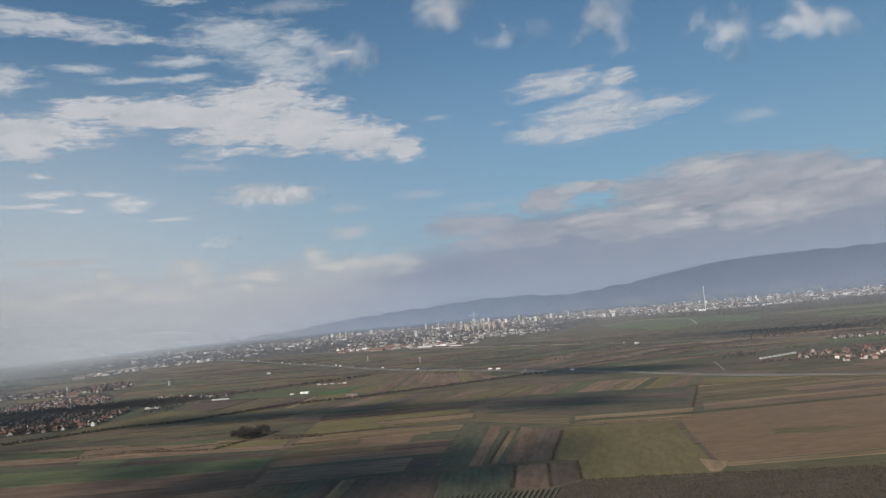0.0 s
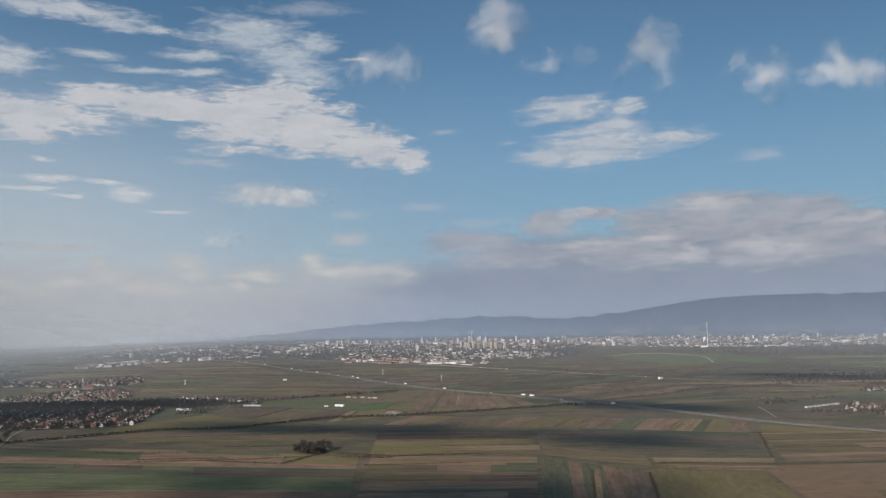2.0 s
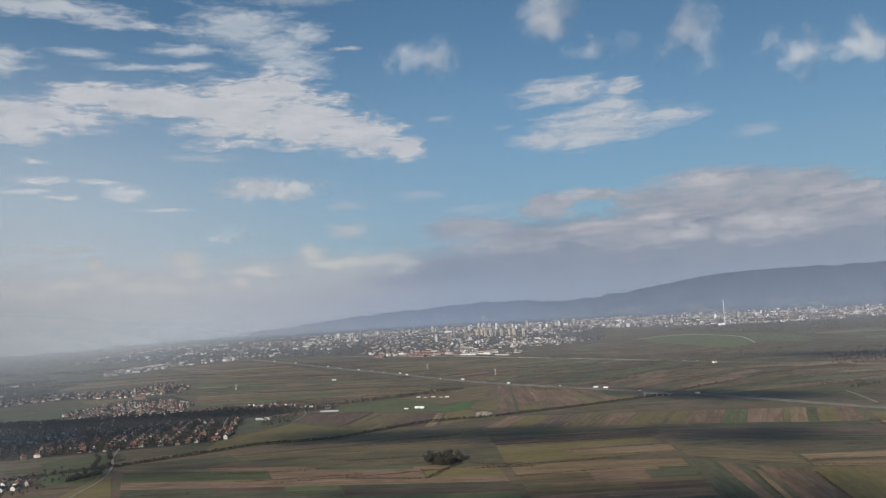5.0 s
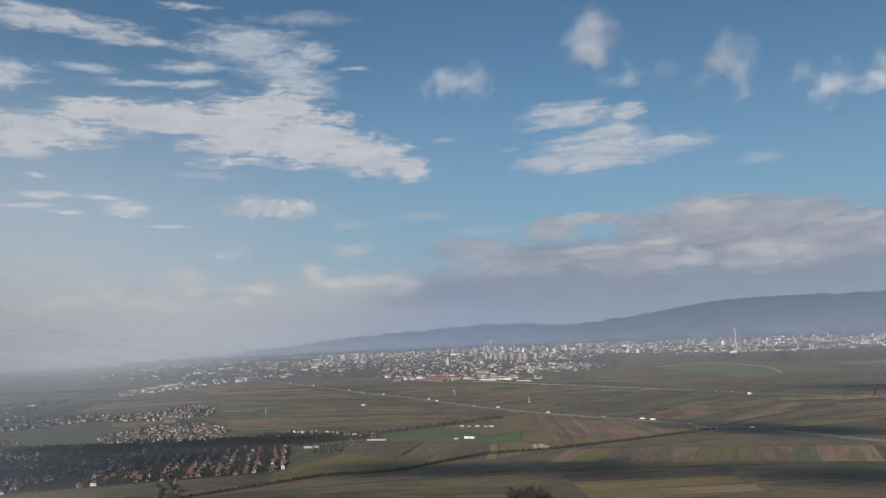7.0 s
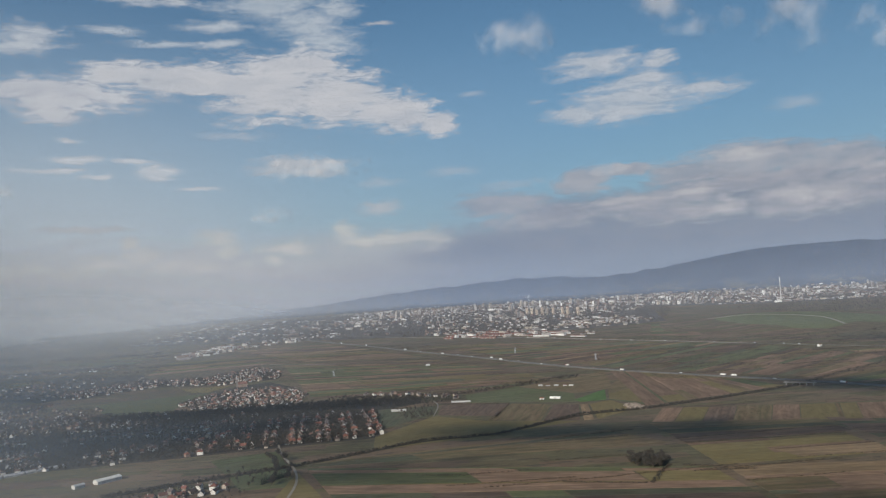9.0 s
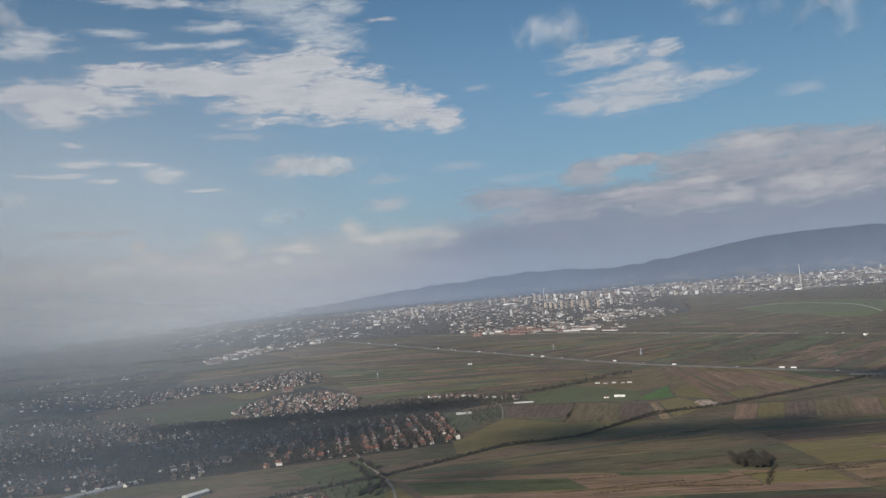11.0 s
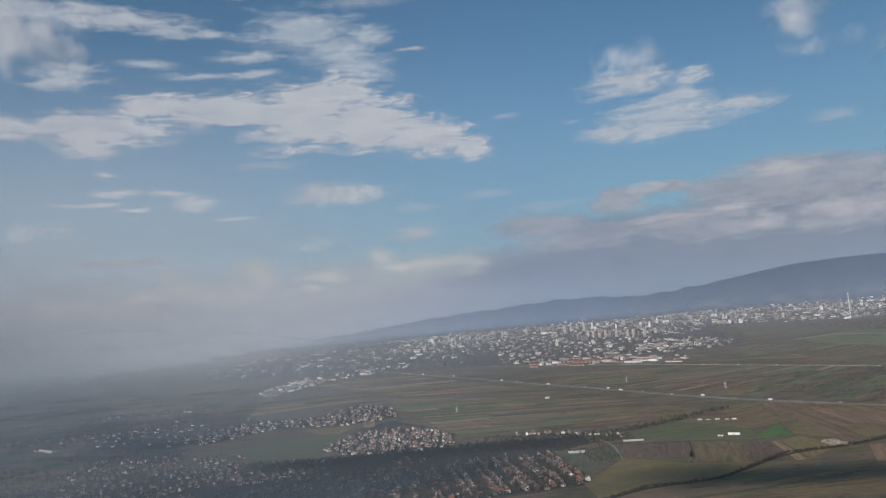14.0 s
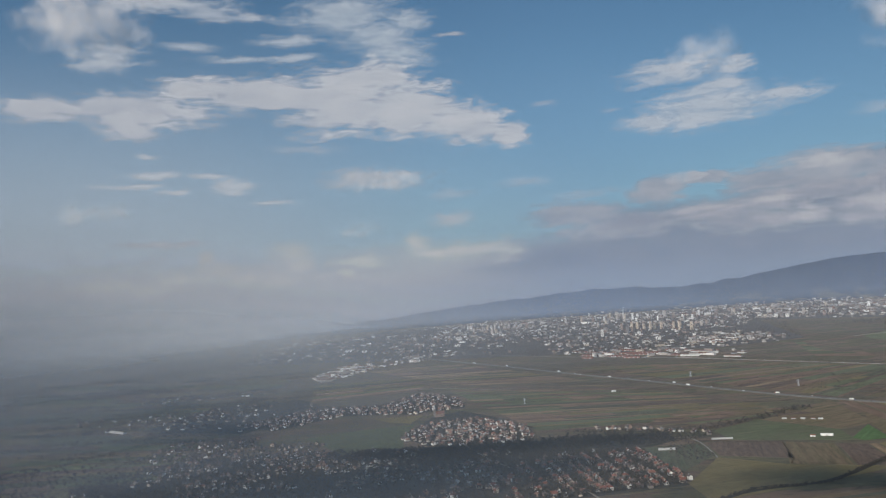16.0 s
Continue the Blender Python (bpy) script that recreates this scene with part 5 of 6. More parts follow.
wood("hamlet_trees_stuff", scattered(HAMLET, 260, 3.5, RNG) + belt([(300, 905), (340, 925)], 1.2, 4) + belt([(316, 830), (350, 812)], 1.5, 3), "bare trees between the hamlet houses", (3, 6))
houses_stuff("far_hamlet_houses_stuff", [(x, y, RNG.uniform(0, 3)) for x, y in scattered([(490, 1050), (560, 1020), (600, 1050), (520, 1085)], 26, 8, RNG)], "small white houses of a farther hamlet", (0.8, 1.0))
wood("far_hamlet_trees_stuff", scattered([(480, 1040), (560, 1010), (610, 1050), (520, 1095)], 160, 5, RNG), "bare trees of a farther hamlet", (3, 6))
for x, y in scattered([(-525, 630), (-478, 655), (-470, 640), (-490, 608), (-520, 610)], 16, 9, RNG):
    house(x, y, RNG.uniform(0, 3), RNG.randrange(6), "the farmstead")
wood("farmstead_trees_stuff", scattered([(-600, 600), (-470, 700), (-440, 690), (-460, 600)], 120, 6, RNG), "bare trees round the farmstead", (3, 7))
WEST_VILLAGES = [[(-1250, 1500), (-960, 1500), (-900, 1400), (-1150, 1330)], [(-1200, 1750), (-950, 1780), (-940, 1700), (-1200, 1650)], [(-980, 1060), (-860, 1040), (-840, 1180), (-960, 1200)], [(-1050, 1330), (-880, 1240), (-780, 1400), (-860, 1560), (-1000, 1560)], [(-930, 1000), (-760, 1000), (-740, 1110), (-880, 1150)]]
for poly in WEST_VILLAGES:
    houses_stuff("west_houses_stuff", [(x, y, RNG.uniform(0, 3)) for x, y in scattered(poly, 60, 10, RNG)], "scattered houses of a far village in haze")
    wood("west_trees_stuff", scattered(poly, 420, 5, RNG), "bare trees of a far village in haze", (4, 7))

wood("west_meadow_trees_stuff", scattered([(-1050, 820), (-780, 790), (-800, 880), (-890, 1010), (-1000, 1080), (-1200, 1000)], 700, 5, RNG), "bare dark trees in the misty western meadows", (4, 8))
wood("west_groves_stuff", [q for c in scattered([(-1000, 1060), (-900, 1240), (-800, 1480), (-950, 2100), (-1700, 2300), (-1600, 1300), (-1300, 1050)], 150, 24, RNG) for q in belt([(c[0] - RNG.uniform(10, 60), c[1]), (c[0] + RNG.uniform(10, 60), c[1] + RNG.uniform(-8, 8))], 2.0, 4)], "dark bare groves and hedges in misty western land", (4, 8), shapes=FAR)
wood("west_hedges_stuff", belt([(-1500, 1120), (-1200, 1230), (-930, 1260)], 2.5, 3) + belt([(-1500, 1500), (-1250, 1520), (-920, 1620)], 3, 3) + belt([(-1200, 900), (-1080, 1060), (-980, 1240)], 2.5, 4), "dark hedges between misty meadows", (3, 6), None, "hedge")

lines = []
rng = random.Random(77)
for c in scattered([(-20, 1190), (110, 1020), (310, 930), (640, 880), (760, 1150), (760, 1560), (600, 1480), (330, 1500), (120, 1660), (10, 1640)], 150, 22, rng):
    a, n = rng.gauss(-0.12, 0.22), rng.uniform(8, 60)
    lines += belt([(c[0] - cos(a) * n, c[1] - sin(a) * n), (c[0] + cos(a) * n, c[1] + sin(a) * n)], 1.5, rng.uniform(0.6, 3.0))
wood("east_hedges_stuff", lines, "ragged brown hedges and thickets in the eastern fields", (1.6, 5.0), M_TWIG, "hedge", FAR)

# ---------------------------------------------------------------- sheds, church, chimney, pylons


def shed(x, y, w, d, h, turn, wall, roof, label, rise=None):
    d, h = d * 0.75, h * 0.62
    (wv, wf), (rv, rf) = gable(w, d, h, rise or d * 0.16, 0.25, 0.15)
    root = tagged(new("shed"), label, "shed")
    root.location, root.rotation_euler = (x, y, land_height(x, y)), (0, 0, radians(turn))
    part("wall", mesh_of("wall", wv, wf, [wall]), root)
    part("roof", mesh_of("roof", rv, rf, [roof]), root)
    n = max(1, int(w // 9))
    for i in range(n):
        dx = -w / 2 + (i + 0.5) * w / n
        part("door", mesh_of("door", *box(dx - 1.2, dx + 1.2, -d / 2 - 0.06, -d / 2 - 0.01, 0, min(2.6, h * 0.8)), [M_GREY]), root)
    return root


shed(-178, 957, 12, 5, 2.8, -28, M_WHITE, M_WHITE, "long white barn on a green field")
shed(-193, 957, 5, 4, 2.6, -28, M_WHITE, M_RUST, "small outbuilding beside the white barn")
shed(-354, 941, 17, 5, 2.6, -10, M_GREY, M_PALE, "long pale greenhouse shed at the village edge")
shed(-284, 976, 22, 4, 1.8, -12, M_GREY, M_PALE, "low white stable beside a ploughed field")
for i, (x, y) in enumerate([(-179, 1066), (-170, 1062), (-160, 1058), (-150, 1053), (-143, 1049)]):
    shed(x, y, 5, 3.2, 2, -24, M_GREY if i % 2 else M_PALE, M_BRICKY if i % 2 else M_PALE, "white farm shed in a row of five")
shed(-320, 1395, 6, 5, 3.4, 10, M_WHITE, M_WHITE, "lone white farm building in the strips")
shed(297, 1300, 5.5, 5.5, 5, 20, M_WHITE, M_RUST, "lone white house among dark fields")
shed(-1100, 1325, 46, 8, 3.4, -42, M_PALE, M_PALE, "very long white hall in hazy fields")
shed(-576, 692, 20, 10, 4, 50, M_PALE, M_PALE, "large white hall near the farmstead")
shed(-592, 676, 8, 7, 4, 50, M_PALE, M_GREY, "small white hall near the farmstead")
for i in range(5):
    x, y = -698 + 13 * i, 716 + 10.5 * i
    shed(x, y, 15, 9, 2.2, 38, M_FILM, M_FILM, "low pale plastic greenhouse in a chain")
for i in range(8):
    x, y = 330 + 6.6 * i, 868 + 3.9 * i
    shed(x, y, 5.2, 3.5, 2.2, 30, M_PALE, M_GREY, "white garage in a row at the hamlet")


def church(x, y):
    root = tagged(new("church"), "pale village church with a red roof and grey pointed tower", "church")
    root.location, root.rotation_euler = (x, y, 0), (0, 0, 0.4)
    (wv, wf), (rv, rf) = gable(13, 6, 5, 3)
    part("nave_wall", mesh_of("wall", wv, wf, [M_WALL]), root)
    part("nave_roof", mesh_of("roof", rv, rf, [M_BRICKY]), root)
    part("tower", mesh_of("tower", *box(-9.4, -6.8, -1.3, 1.3, 0, 12), [M_WALL]), root)
    v = [(-9.6, -1.5, 12), (-6.6, -1.5, 12), (-6.6, 1.5, 12), (-9.6, 1.5, 12), (-8.1, 0, 19)]
    part("spire", mesh_of("spire", v, [(3, 2, 1, 0), (0, 1, 4), (1, 2, 4), (2, 3, 4), (3, 0, 4)], [M_GREY]), root)
    return root


church(-600, 1268)


def turned(profile, sides=20):
    """A solid turned round z from (radius, height) pairs."""
    v, f = [], []
    for r, z in profile:
        v += [(r * cos(2 * pi * k / sides), r * sin(2 * pi * k / sides), z) for k in range(sides)]
    for i in range(len(profile) - 1):
        for k in range(sides):
            a, b = i * sides + k, i * sides + (k + 1) % sides
            f.append((a, b, b + sides, a + sides))
    f.append(tuple(range((len(profile) - 1) * sides, len(profile) * sides)))
    return v, f


def chimney_stack(x, y, h, r):
    root = tagged(new("chimney_stack"), "very tall pale concrete power station chimney", "chimney")
    root.location = (x, y, 0)
    part("shaft", mesh_of("shaft", *turned([(r * 1.5, 0), (r * 1.15, h * 0.3), (r * 0.95, h * 0.65), (r * 0.85, h)]), [M_CONCRETE], smooth=True), root)
    for k in (0.33, 0.66, 0.97):
        part("gallery", mesh_of("gallery", *turned([(r * 1.25, h * k - 0.6), (r * 1.45, h * k - 0.5), (r * 1.45, h * k + 0.5), (r * 1.0, h * k + 0.6)]), [M_STEEL]), root)
    return root


chimney_stack(839, 2636, 82, 1.2)
shed(825, 2628, 20, 12, 8, 12, M_WHITE, M_WHITE, "white power station hall beside the chimney")
shed(860, 2640, 18, 12, 10, 12, M_BLOCK, M_GREY, "grey power station hall beside the chimney")


def lattice(x, y, h, base, label, name="pylon"):
    """A four-legged lattice mast with cross arms."""
    root = tagged(new(name), label, "pylon")
    root.location = (x, y, 0)
    for sx in (-1, 1):
        for sy in (-1, 1):
            part("leg", mesh_of("leg", *limb(sx * base, sy * base, -0.3, sx * base * 0.15, sy * base * 0.15, h, 0.2, 0.12, 4), [M_STEEL]), root)
    bars = []
    for k in range(6):
        z0, z1 = h * k / 6, h * (k + 1) / 6
        b0, b1 = base * (1 - 0.85 * k / 6), base * (1 - 0.85 * (k + 1) / 6)
        for s in (-1, 1):
            bars += [limb(-b0, s * b0, z0, b1, s * b1, z1, 0.12, 0.12, 3), limb(s * b0, -b0, z0, s * b1, b1, z1, 0.12, 0.12, 3)]
    part("bracing", mesh_of("bracing", *joined(bars), [M_STEEL]), root)
    for z, w in ((0.78, 0.32 * h), (0.92, 0.22 * h)):
        part("cross_arm", mesh_of("cross_arm", *box(-w, w, -0.15, 0.15, h * z, h * z + 0.3), [M_STEEL]), root)
    return root


lattice(-160, 1515, 10, 1.2, "grey lattice power pylon standing in strips of field")
lattice(-54, 1318, 10, 1.2, "grey lattice power pylon beside the motorway")
lattice(-470, 1330, 9, 1.1, "grey lattice power pylon in the western strips")
lattice(100, 3300, 62, 3.0, "thin lattice broadcasting mast in the city", "mast")

# a rubble heap at the stream
rng = random.Random(8)
blocks = []
for _ in range(420):
    a, r = rng.uniform(0, 2 * pi), sqrt(rng.random())
    hx, hy, wx, wy = rng.choice(((-114, 878, 6, 7), (-108, 875, 5, 9), (-111, 866, 8, 6), (-105, 859, 4, 6), (-117, 862, 3, 5)))
    x, y = hx + cos(a) * r * wx, hy + sin(a) * r * wy
    s = rng.uniform(0.3, 1.1)
    v, f = box(-s, s, -s * rng.uniform(0.4, 1), s * rng.uniform(0.4, 1), -0.5, s * rng.uniform(0.5, 1.2))
    t = rng.uniform(0, 3)
    z = 3.0 * (1 - r) * rng.uniform(0.4, 1)
    blocks.append(([(p[0] * cos(t) - p[1] * sin(t) + x, p[0] * sin(t) + p[1] * cos(t) + y, p[2] + z) for p in v], f))
tagged(new("rubble_stuff", mesh_of("rubble", *joined(blocks), [M_RUBBLE])), "pale heap of building rubble beside a hedge", "rubble", kind="stuff")

# vineyard rows at a field edge
rows = []
for k in range(26):
    x = -24 + 2.4 * k
    rows.append(([(x - 0.5, 345, 0), (x + 0.5, 345, 0), (x + 6.5, 371 - 0.2 * k, 0), (x + 5.5, 371 - 0.2 * k, 0), (x - 0.35, 345, 0.55), (x + 0.35, 345, 0.55), (x + 6.35, 371 - 0.2 * k, 0.55), (x + 5.65, 371 - 0.2 * k, 0.55)],
                 [(4, 5, 6, 7), (0, 1, 5, 4), (1, 2, 6, 5), (2, 3, 7, 6), (3, 0, 4, 7)]))
tagged(new("vineyard_stuff", mesh_of("vineyard", *joined(rows), [M_VINE])), "rows of trained vines at a field edge", "vineyard", kind="stuff")

# the bridge that carries a lane over the motorway


def bridge(x, y, turn):
    root = tagged(new("bridge"), "low grey concrete motorway bridge on slim piers", "bridge")
    root.location, root.rotation_euler = (x, y, 0), (0, 0, radians(turn))
    part("deck", mesh_of("deck", *box(-17, 17, -2.2, 2.2, 2.8, 3.3), [M_SHADED_CONCRETE]), root)
    for s in (-1, 1):
        part("parapet", mesh_of("parapet", *box(-17, 17, s * 2.1 - 0.08, s * 2.1 + 0.08, 3.3, 3.7), [M_SHADED_CONCRETE]), root)
    for i in range(5):
        px = -14 + 7 * i
        part("pier", mesh_of("pier", *box(px - 0.5, px + 0.5, -1.6, 1.6, -0.2, 2.8), [M_SHADED_CONCRETE]), root)
    return root


bridge(92, 935, -35)

# ---------------------------------------------------------------- vehicles


def wheel_mesh(r, w):
    v, f = [], []
    for s in (-w / 2, w / 2):
        v += [(r * cos(2 * pi * k / 12), s, r * sin(2 * pi * k / 12)) for k in range(12)]
    f = [(k, (k + 1) % 12, 12 + (k + 1) % 12, 12 + k) for k in range(12)] + [tuple(range(11, -1, -1)), tuple(range(12, 24))]
    return mesh_of("wheel", v, f, [M_TYRE])


W_TRUCK, W_CAR = wheel_mesh(0.5, 0.4), wheel_mesh(0.32, 0.22)
BIG, SMALL = [], []


def truck(x, y, turn):
    if not BIG:
        root = tagged(new("truck"), "white articulated lorry on the motorway", "truck", "lorries on the motorway")
        part("trailer", mesh_of("trailer", *box(-6.2, 4.0, -1.25, 1.25, 1.1, 3.9), [M_WHITE]), root)
        v, f = box(4.4, 6.4, -1.2, 1.2, 0.5, 3.3)
        v[5], v[6] = (6.0, -1.15, 3.3), (6.0, 1.15, 3.3)
        part("cab", mesh_of("cab", v, f, [M_PAINT]), root)
        part("chassis", mesh_of("chassis", *box(-6.0, 6.2, -0.5, 0.5, 0.6, 1.1), [M_TYRE]), root)
        for wx in (-5, -3.7, -2.4, 3.4, 5.3):
            for s in (-1, 1):
                part("wheel", W_TRUCK, root).location = (wx, s, 0.5)
        root.matrix_basis = pose(x, y, 1.0, 0, 0, turn) @ Matrix.Scale(0.58, 4)
        BIG.append(root)
        return root
    return copy_thing(BIG[0], pose(x, y, 1.0, 0, 0, turn))


def car(x, y, turn, z=1.0):
    if not SMALL:
        root = tagged(new("car"), "small pale car on an asphalt road", "car", "cars on the roads")
        part("body", mesh_of("body", *box(-2.1, 2.1, -0.85, 0.85, 0.3, 0.85), [M_PAINT]), root)
        v, f = box(-1.6, 1.0, -0.78, 0.78, 0.85, 1.42)
        v[4:8] = [(-1.2, -0.65, 1.42), (0.4, -0.65, 1.42), (0.4, 0.65, 1.42), (-1.2, 0.65, 1.42)]
        part("cabin", mesh_of("cabin", v, f, [M_GREY]), root)
        for wx in (-1.3, 1.3):
            for s in (-1, 1):
                part("wheel", W_CAR, root).location = (wx, s * 0.75, 0.32)
        root.matrix_basis = pose(x, y, z, 0, 0, turn) @ Matrix.Scale(0.8, 4)
        SMALL.append(root)
        return root
    return copy_thing(SMALL[0], pose(x, y, z, 0, 0, turn))


traffic = along(rounded(MOTORWAY), 1.0)
for d, lorry, side in ((420, False, 1), (505, True, -1), (560, False, 1), (640, True, 1), (655, False, -1), (760, False, -1), (850, True, 1), (905, False, 1), (930, False, -1), (1015, True, -1), (1060, False, 1),
                       (1120, False, -1), (1175, True, 1), (1215, True, -1), (1260, False, 1), (1330, False, -1), (1385, True, 1), (1440, False, 1), (1500, True, -1), (1590, False, 1), (1650, True, 1), (1665, True, 1), (1720, False, -1), (1800, True, -1)):
    x, y, a = traffic[d]
    a2 = a + (pi if side > 0 else 0)
    (truck if lorry else car)(x - sin(a) * 3.0 * side, y + cos(a) * 3.0 * side, a2 * 180 / pi)
for i, (x, y, a) in enumerate(along(rounded(SECOND), 26)[18:52]):
    if i % 3:
        car(x, y, a * 180 / pi, 0.8)

# ---------------------------------------------------------------- the city


def block_thing(x, y, w, d, h, turn, mat, label, z=0.0):
    root = tagged(new("apartment_block"), label, "building", "apartment blocks")
    root.location, root.rotation_euler = (x, y, z), (0, 0, turn)
    part("wall", mesh_of("wall", *box(-w / 2, w / 2, -d / 2, d / 2, -1, h), [mat]), root)
    part("roof", mesh_of("roof", *joined([box(-w / 2 - 0.4, w / 2 + 0.4, -d / 2 - 0.4, d / 2 + 0.4, h, h + 0.9), box(-w * 0.15, w * 0.15, -d * 0.25, d * 0.25, h + 0.9, h + 3.5)]), [M_TOP]), root)
    return root


rng = random.Random(21)
# the group of ochre towers
for i in range(11):
    block_thing(40 + 13 * i + rng.uniform(-3, 3), 2860 - 20 * i + rng.uniform(-50, 50), rng.uniform(5, 7), 7, rng.uniform(18, 29), rng.uniform(0.2, 0.5), M_BRICKTOWER, "tall ochre panel apartment tower in a cluster")
# six short white blocks in a line
for i in range(6):
    block_thing(520 + 15 * i, 2985 - 12 * i, 9, 9, 13, 0.2, M_BLOCK, "short white apartment block in a line of six")
# towers here and there: middle of the group, spread, number, least and greatest height
for cx, cy, sx, sy, n, lo, hi in ((-420, 3350, 90, 120, 16, 26, 40), (-160, 3520, 150, 150, 14, 24, 40), (180, 3350, 170, 160, 26, 22, 42), (420, 3420, 140, 160, 14, 20, 44), (-640, 2900, 120, 150, 9, 18, 30),
                                  (700, 3300, 170, 180, 20, 16, 34), (1050, 3250, 170, 160, 20, 14, 32), (1350, 3300, 150, 160, 18, 14, 32), (1700, 3500, 200, 160, 20, 14, 30), (300, 2820, 60, 60, 8, 18, 26), (-30, 2750, 80, 90, 8, 14, 30)):
    for _ in range(n):
        x, y = rng.gauss(cx, sx * 0.9), rng.gauss(cy, sy * 0.9)
        slab = rng.random() < 0.45
        block_thing(x, y, rng.uniform(18, 32) if slab else rng.uniform(5, 8), rng.uniform(6, 9), rng.uniform(lo, hi) * (0.28 if slab else 0.7), rng.gauss(0.3, 0.35), M_BLOCK, "pale concrete apartment block in the city")

FLAT = box(-0.5, 0.5, -0.5, 0.5, -1, 0.92), box(-0.52, 0.52, -0.52, 0.52, 0.92, 1.0)
v, f = joined(FLAT)
FLAT_TEMPLATE = (v, f, [0] * 6 + [1] * 6)
(av, af), (bv, bf) = gable(1, 1, 0.62, 0.38, 0.04, 0.03)
v, f = joined([(av, af), (bv, bf)])
SADDLE_TEMPLATE = (v, f, [0] * len(af) + [1] * len(bf))


def slope(x, y):
    """Height of the ground under the last suburbs, which climb the foot of the hills."""
    r = hypot(x + 280, y - 40)
    return max(0.0, hill_height(math.degrees(atan2(x + 280, y - 40)), r)) if r > 4060 else 0.0


def quarter(name, poly, count, big, label, low=(5, 9), gap=10):
    """Low and middling buildings, too many to count; big: share of halls and blocks."""
    flats, saddles = [], []
    for x, y in scattered(poly, count, gap, rng):
        if hypot(x + 280, y - 40) > 4210:
            continue
        z, turn = slope(x, y), rng.gauss(0.3, 0.3) + rng.choice((0, pi / 2))
        if rng.random() < big:
            flats.append((x, y, z, turn, rng.uniform(8, 26), rng.uniform(5, 9), rng.uniform(2.5, 7.5)))
        else:
            saddles.append((x, y, z, turn, rng.uniform(5, 8), rng.uniform(4.5, 6), rng.uniform(*low) * 0.65))
    return tagged(new(name, merged(name, [(FLAT_TEMPLATE, flats), (SADDLE_TEMPLATE, saddles)], [M_BLOCK_ALL, M_TOP_ALL])), label, "buildings", kind="stuff")


quarter("white_estate_stuff", [(-912, 1925), (-847, 2210), (-780, 2120), (-790, 2040), (-865, 1840)], 90, 0.6, "white estate of flats and halls in fields", (6, 11), 10)
quarter("estate_tail_stuff", [(-900, 2180), (-700, 2380), (-560, 2420), (-600, 2240), (-780, 2080)], 60, 0.35, "loose suburb behind the white estate")
quarter("industry_stuff", [(-260, 1960), (-60, 1850), (60, 1760), (70, 1900), (-80, 2080), (-240, 2120)], 50, 0.7, "low sheds and houses at the city edge", (5, 8))
quarter("suburb_south_stuff", [(-330, 2100), (60, 2000), (260, 2080), (330, 2300), (150, 2560), (-320, 2600)], 230, 0.25, "red-roofed suburb at the city edge")
quarter("suburb_terrace_stuff", [(20, 2130), (240, 2150), (300, 2330), (80, 2330)], 80, 0.5, "white terraces at the city edge", (6, 9), 11)
quarter("suburb_west_stuff", [(-1250, 2500), (-420, 2250), (-330, 2650), (-700, 3500), (-1300, 3700)], 330, 0.4, "hazy western suburb of low houses")
quarter("city_middle_stuff", [(-700, 3000), (-250, 2600), (250, 2560), (480, 2900), (560, 3300), (450, 4000), (-600, 4000)], 1000, 0.45, "dense city of pale blocks and houses")
quarter("city_east_stuff", [(480, 3000), (780, 2620), (1150, 2550), (1500, 2750), (2100, 3250), (2300, 3900), (1700, 4150), (600, 4150)], 1500, 0.45, "dense eastern city of pale blocks and houses")
quarter("city_far_stuff", [(-900, 3800), (600, 3900), (1700, 3950), (2350, 3650), (2650, 3500), (2450, 4050), (1700, 4300), (300, 4380), (-500, 4330)], 600, 0.25, "far city quarters at the foot of the hills")
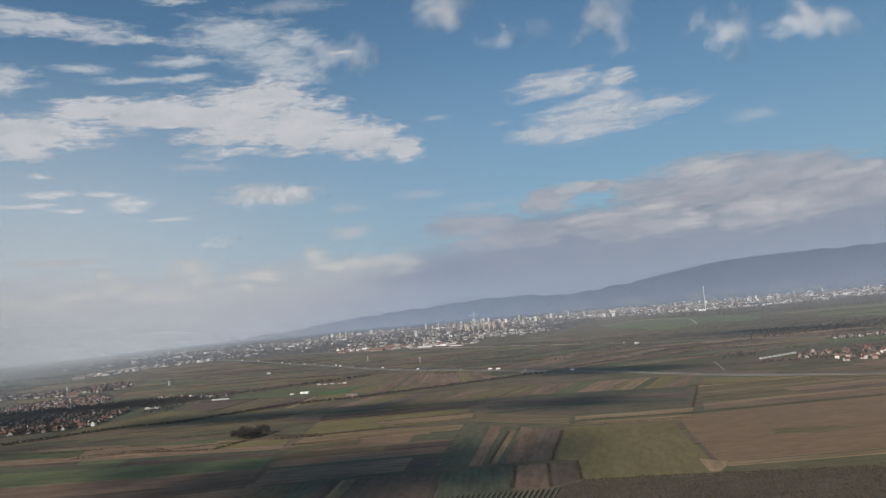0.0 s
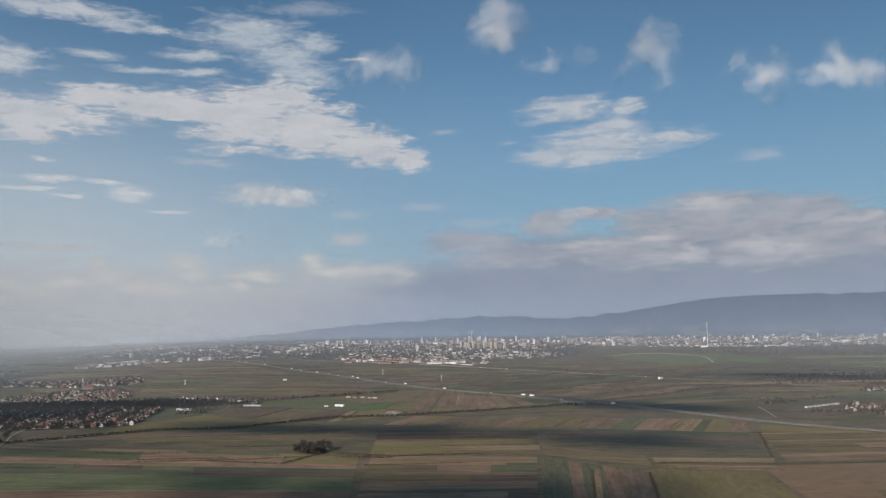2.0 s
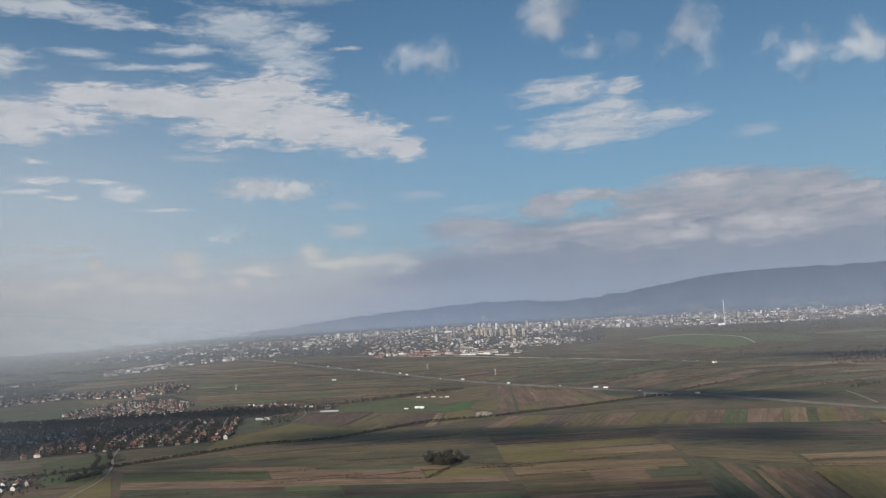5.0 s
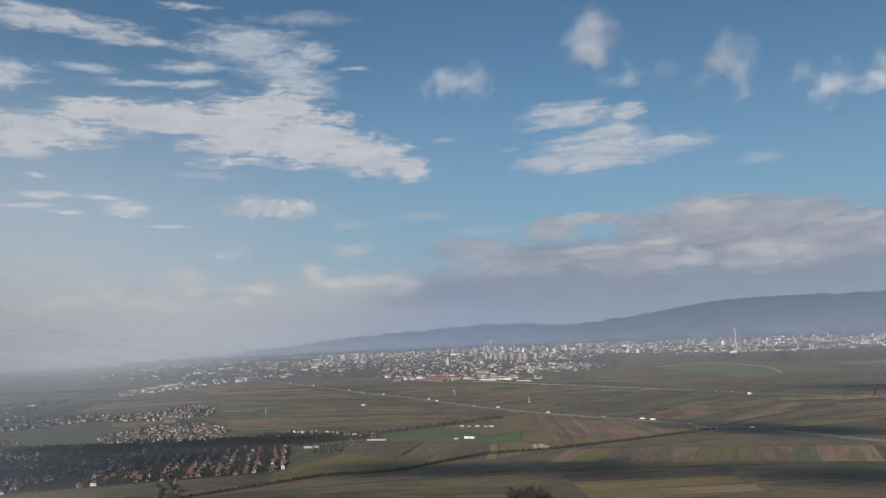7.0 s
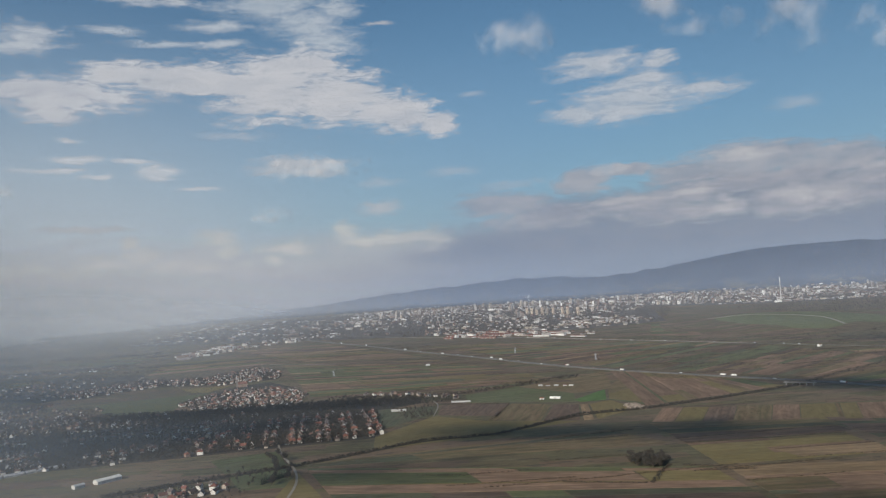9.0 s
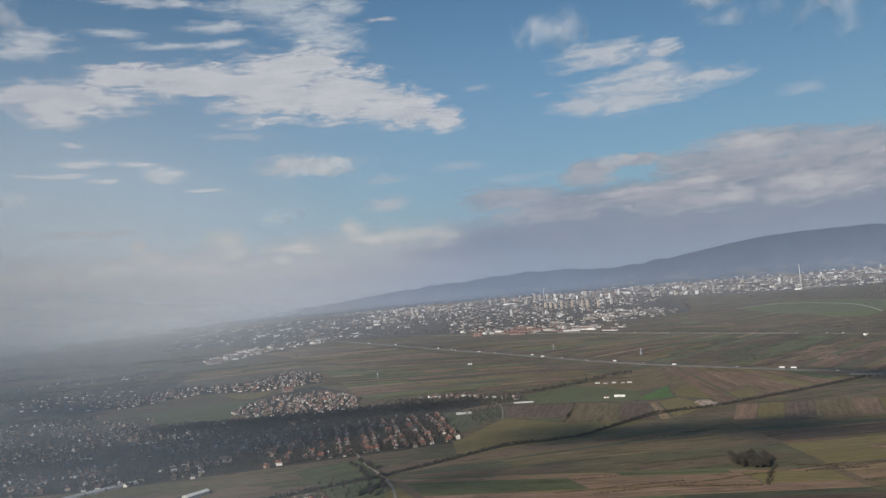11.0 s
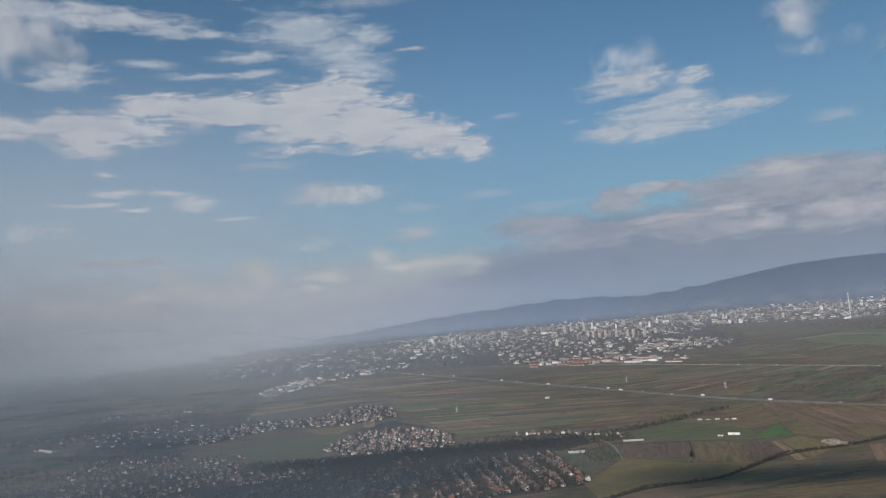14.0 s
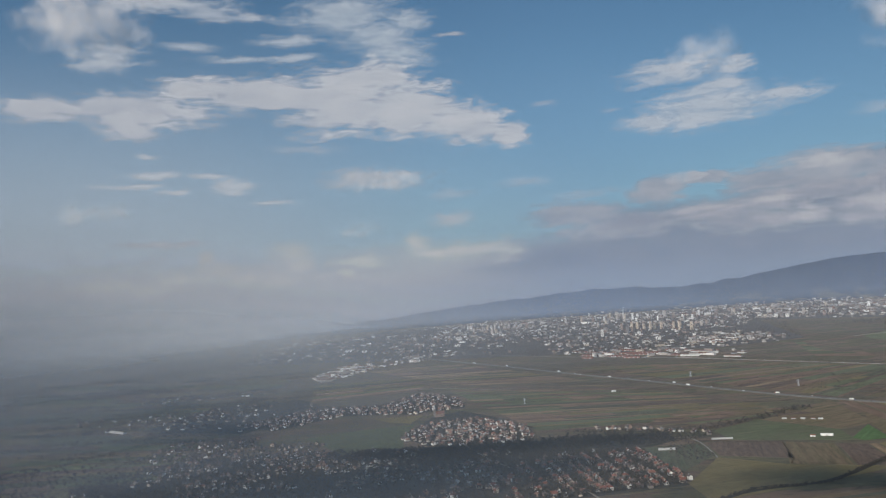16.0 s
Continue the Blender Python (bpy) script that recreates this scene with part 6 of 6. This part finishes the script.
quarter("hill_suburb_stuff", [(1500, 4080), (2100, 3750), (2450, 3480), (2600, 3600), (2150, 4000), (1620, 4250)], 260, 0.2, "suburb on the lower mountain slopes")
quarter("suburb_east_stuff", [(1350, 2650), (1900, 2900), (2450, 3350), (2300, 3700), (1500, 3300)], 600, 0.3, "pale eastern suburb before the mountain")
for x, y in scattered([(-280, 1920), (-150, 1880), (0, 1790), (20, 1930), (-120, 2080), (-280, 2180)], 17, 32, rng):
    shed(x, y, rng.uniform(24, 60), rng.uniform(9, 16), rng.uniform(3.5, 5), -36 + rng.gauss(0, 3), rng.choice((M_BRICKY, M_PALE, M_BRICKY)), M_BRICKY, "low hall with a dull red roof at the city edge")
BARRIER = [(-90, 1852), (30, 1686), (113, 1579), (222, 1436)]
tagged(new("wall_barrier", ribbon("barrier", BARRIER, 0.4, 1.2, M_BARRIER, 1.7, -4.0)), "long pale concrete noise barrier beside the main road", "barrier", kind="structure")
shed(-60, 1860, 42, 10, 4, -38, M_PALE, M_PALE, "long white warehouse at the city edge")
shed(10, 1790, 38, 9, 4, -45, M_PALE, M_BRICKY, "long pale warehouse beside the main road")
wood("city_trees_stuff", scattered([(-1250, 2500), (-330, 2050), (300, 2100), (560, 2900), (1300, 2500), (2200, 3300), (1500, 4000), (-900, 3900)], 11000, 6, RNG), "bare park and street trees of the city", (8, 14), M_CITY_TWIG, shapes=FAR)
wood("river_wood_stuff", scattered([(560, 2500), (620, 2080), (1150, 1850), (1500, 2400), (1250, 2560), (800, 2560)], 1500, 8, RNG), "bare riverside wood before the city", (6, 10), M_CITY_TWIG)
wood("mound_wood_stuff", scattered([(180, 1480), (360, 1400), (640, 1380), (640, 1540), (420, 1520), (240, 1640)], 260, 6, RNG), "greyish bare wood before the grassed mound", (3, 5.5), M_TWIG)
wood("east_wood_stuff", scattered([(420, 1160), (800, 1200), (800, 1380), (480, 1330)], 320, 9, RNG), "dark bare wood in the eastern fields", (5, 8))
wood("field_trees_stuff", scattered([(-700, 1500), (-100, 1150), (300, 1000), (500, 1300), (-250, 1900), (-800, 2200)], 150, 20, RNG), "single bare trees and bushes on field edges", (3, 6))
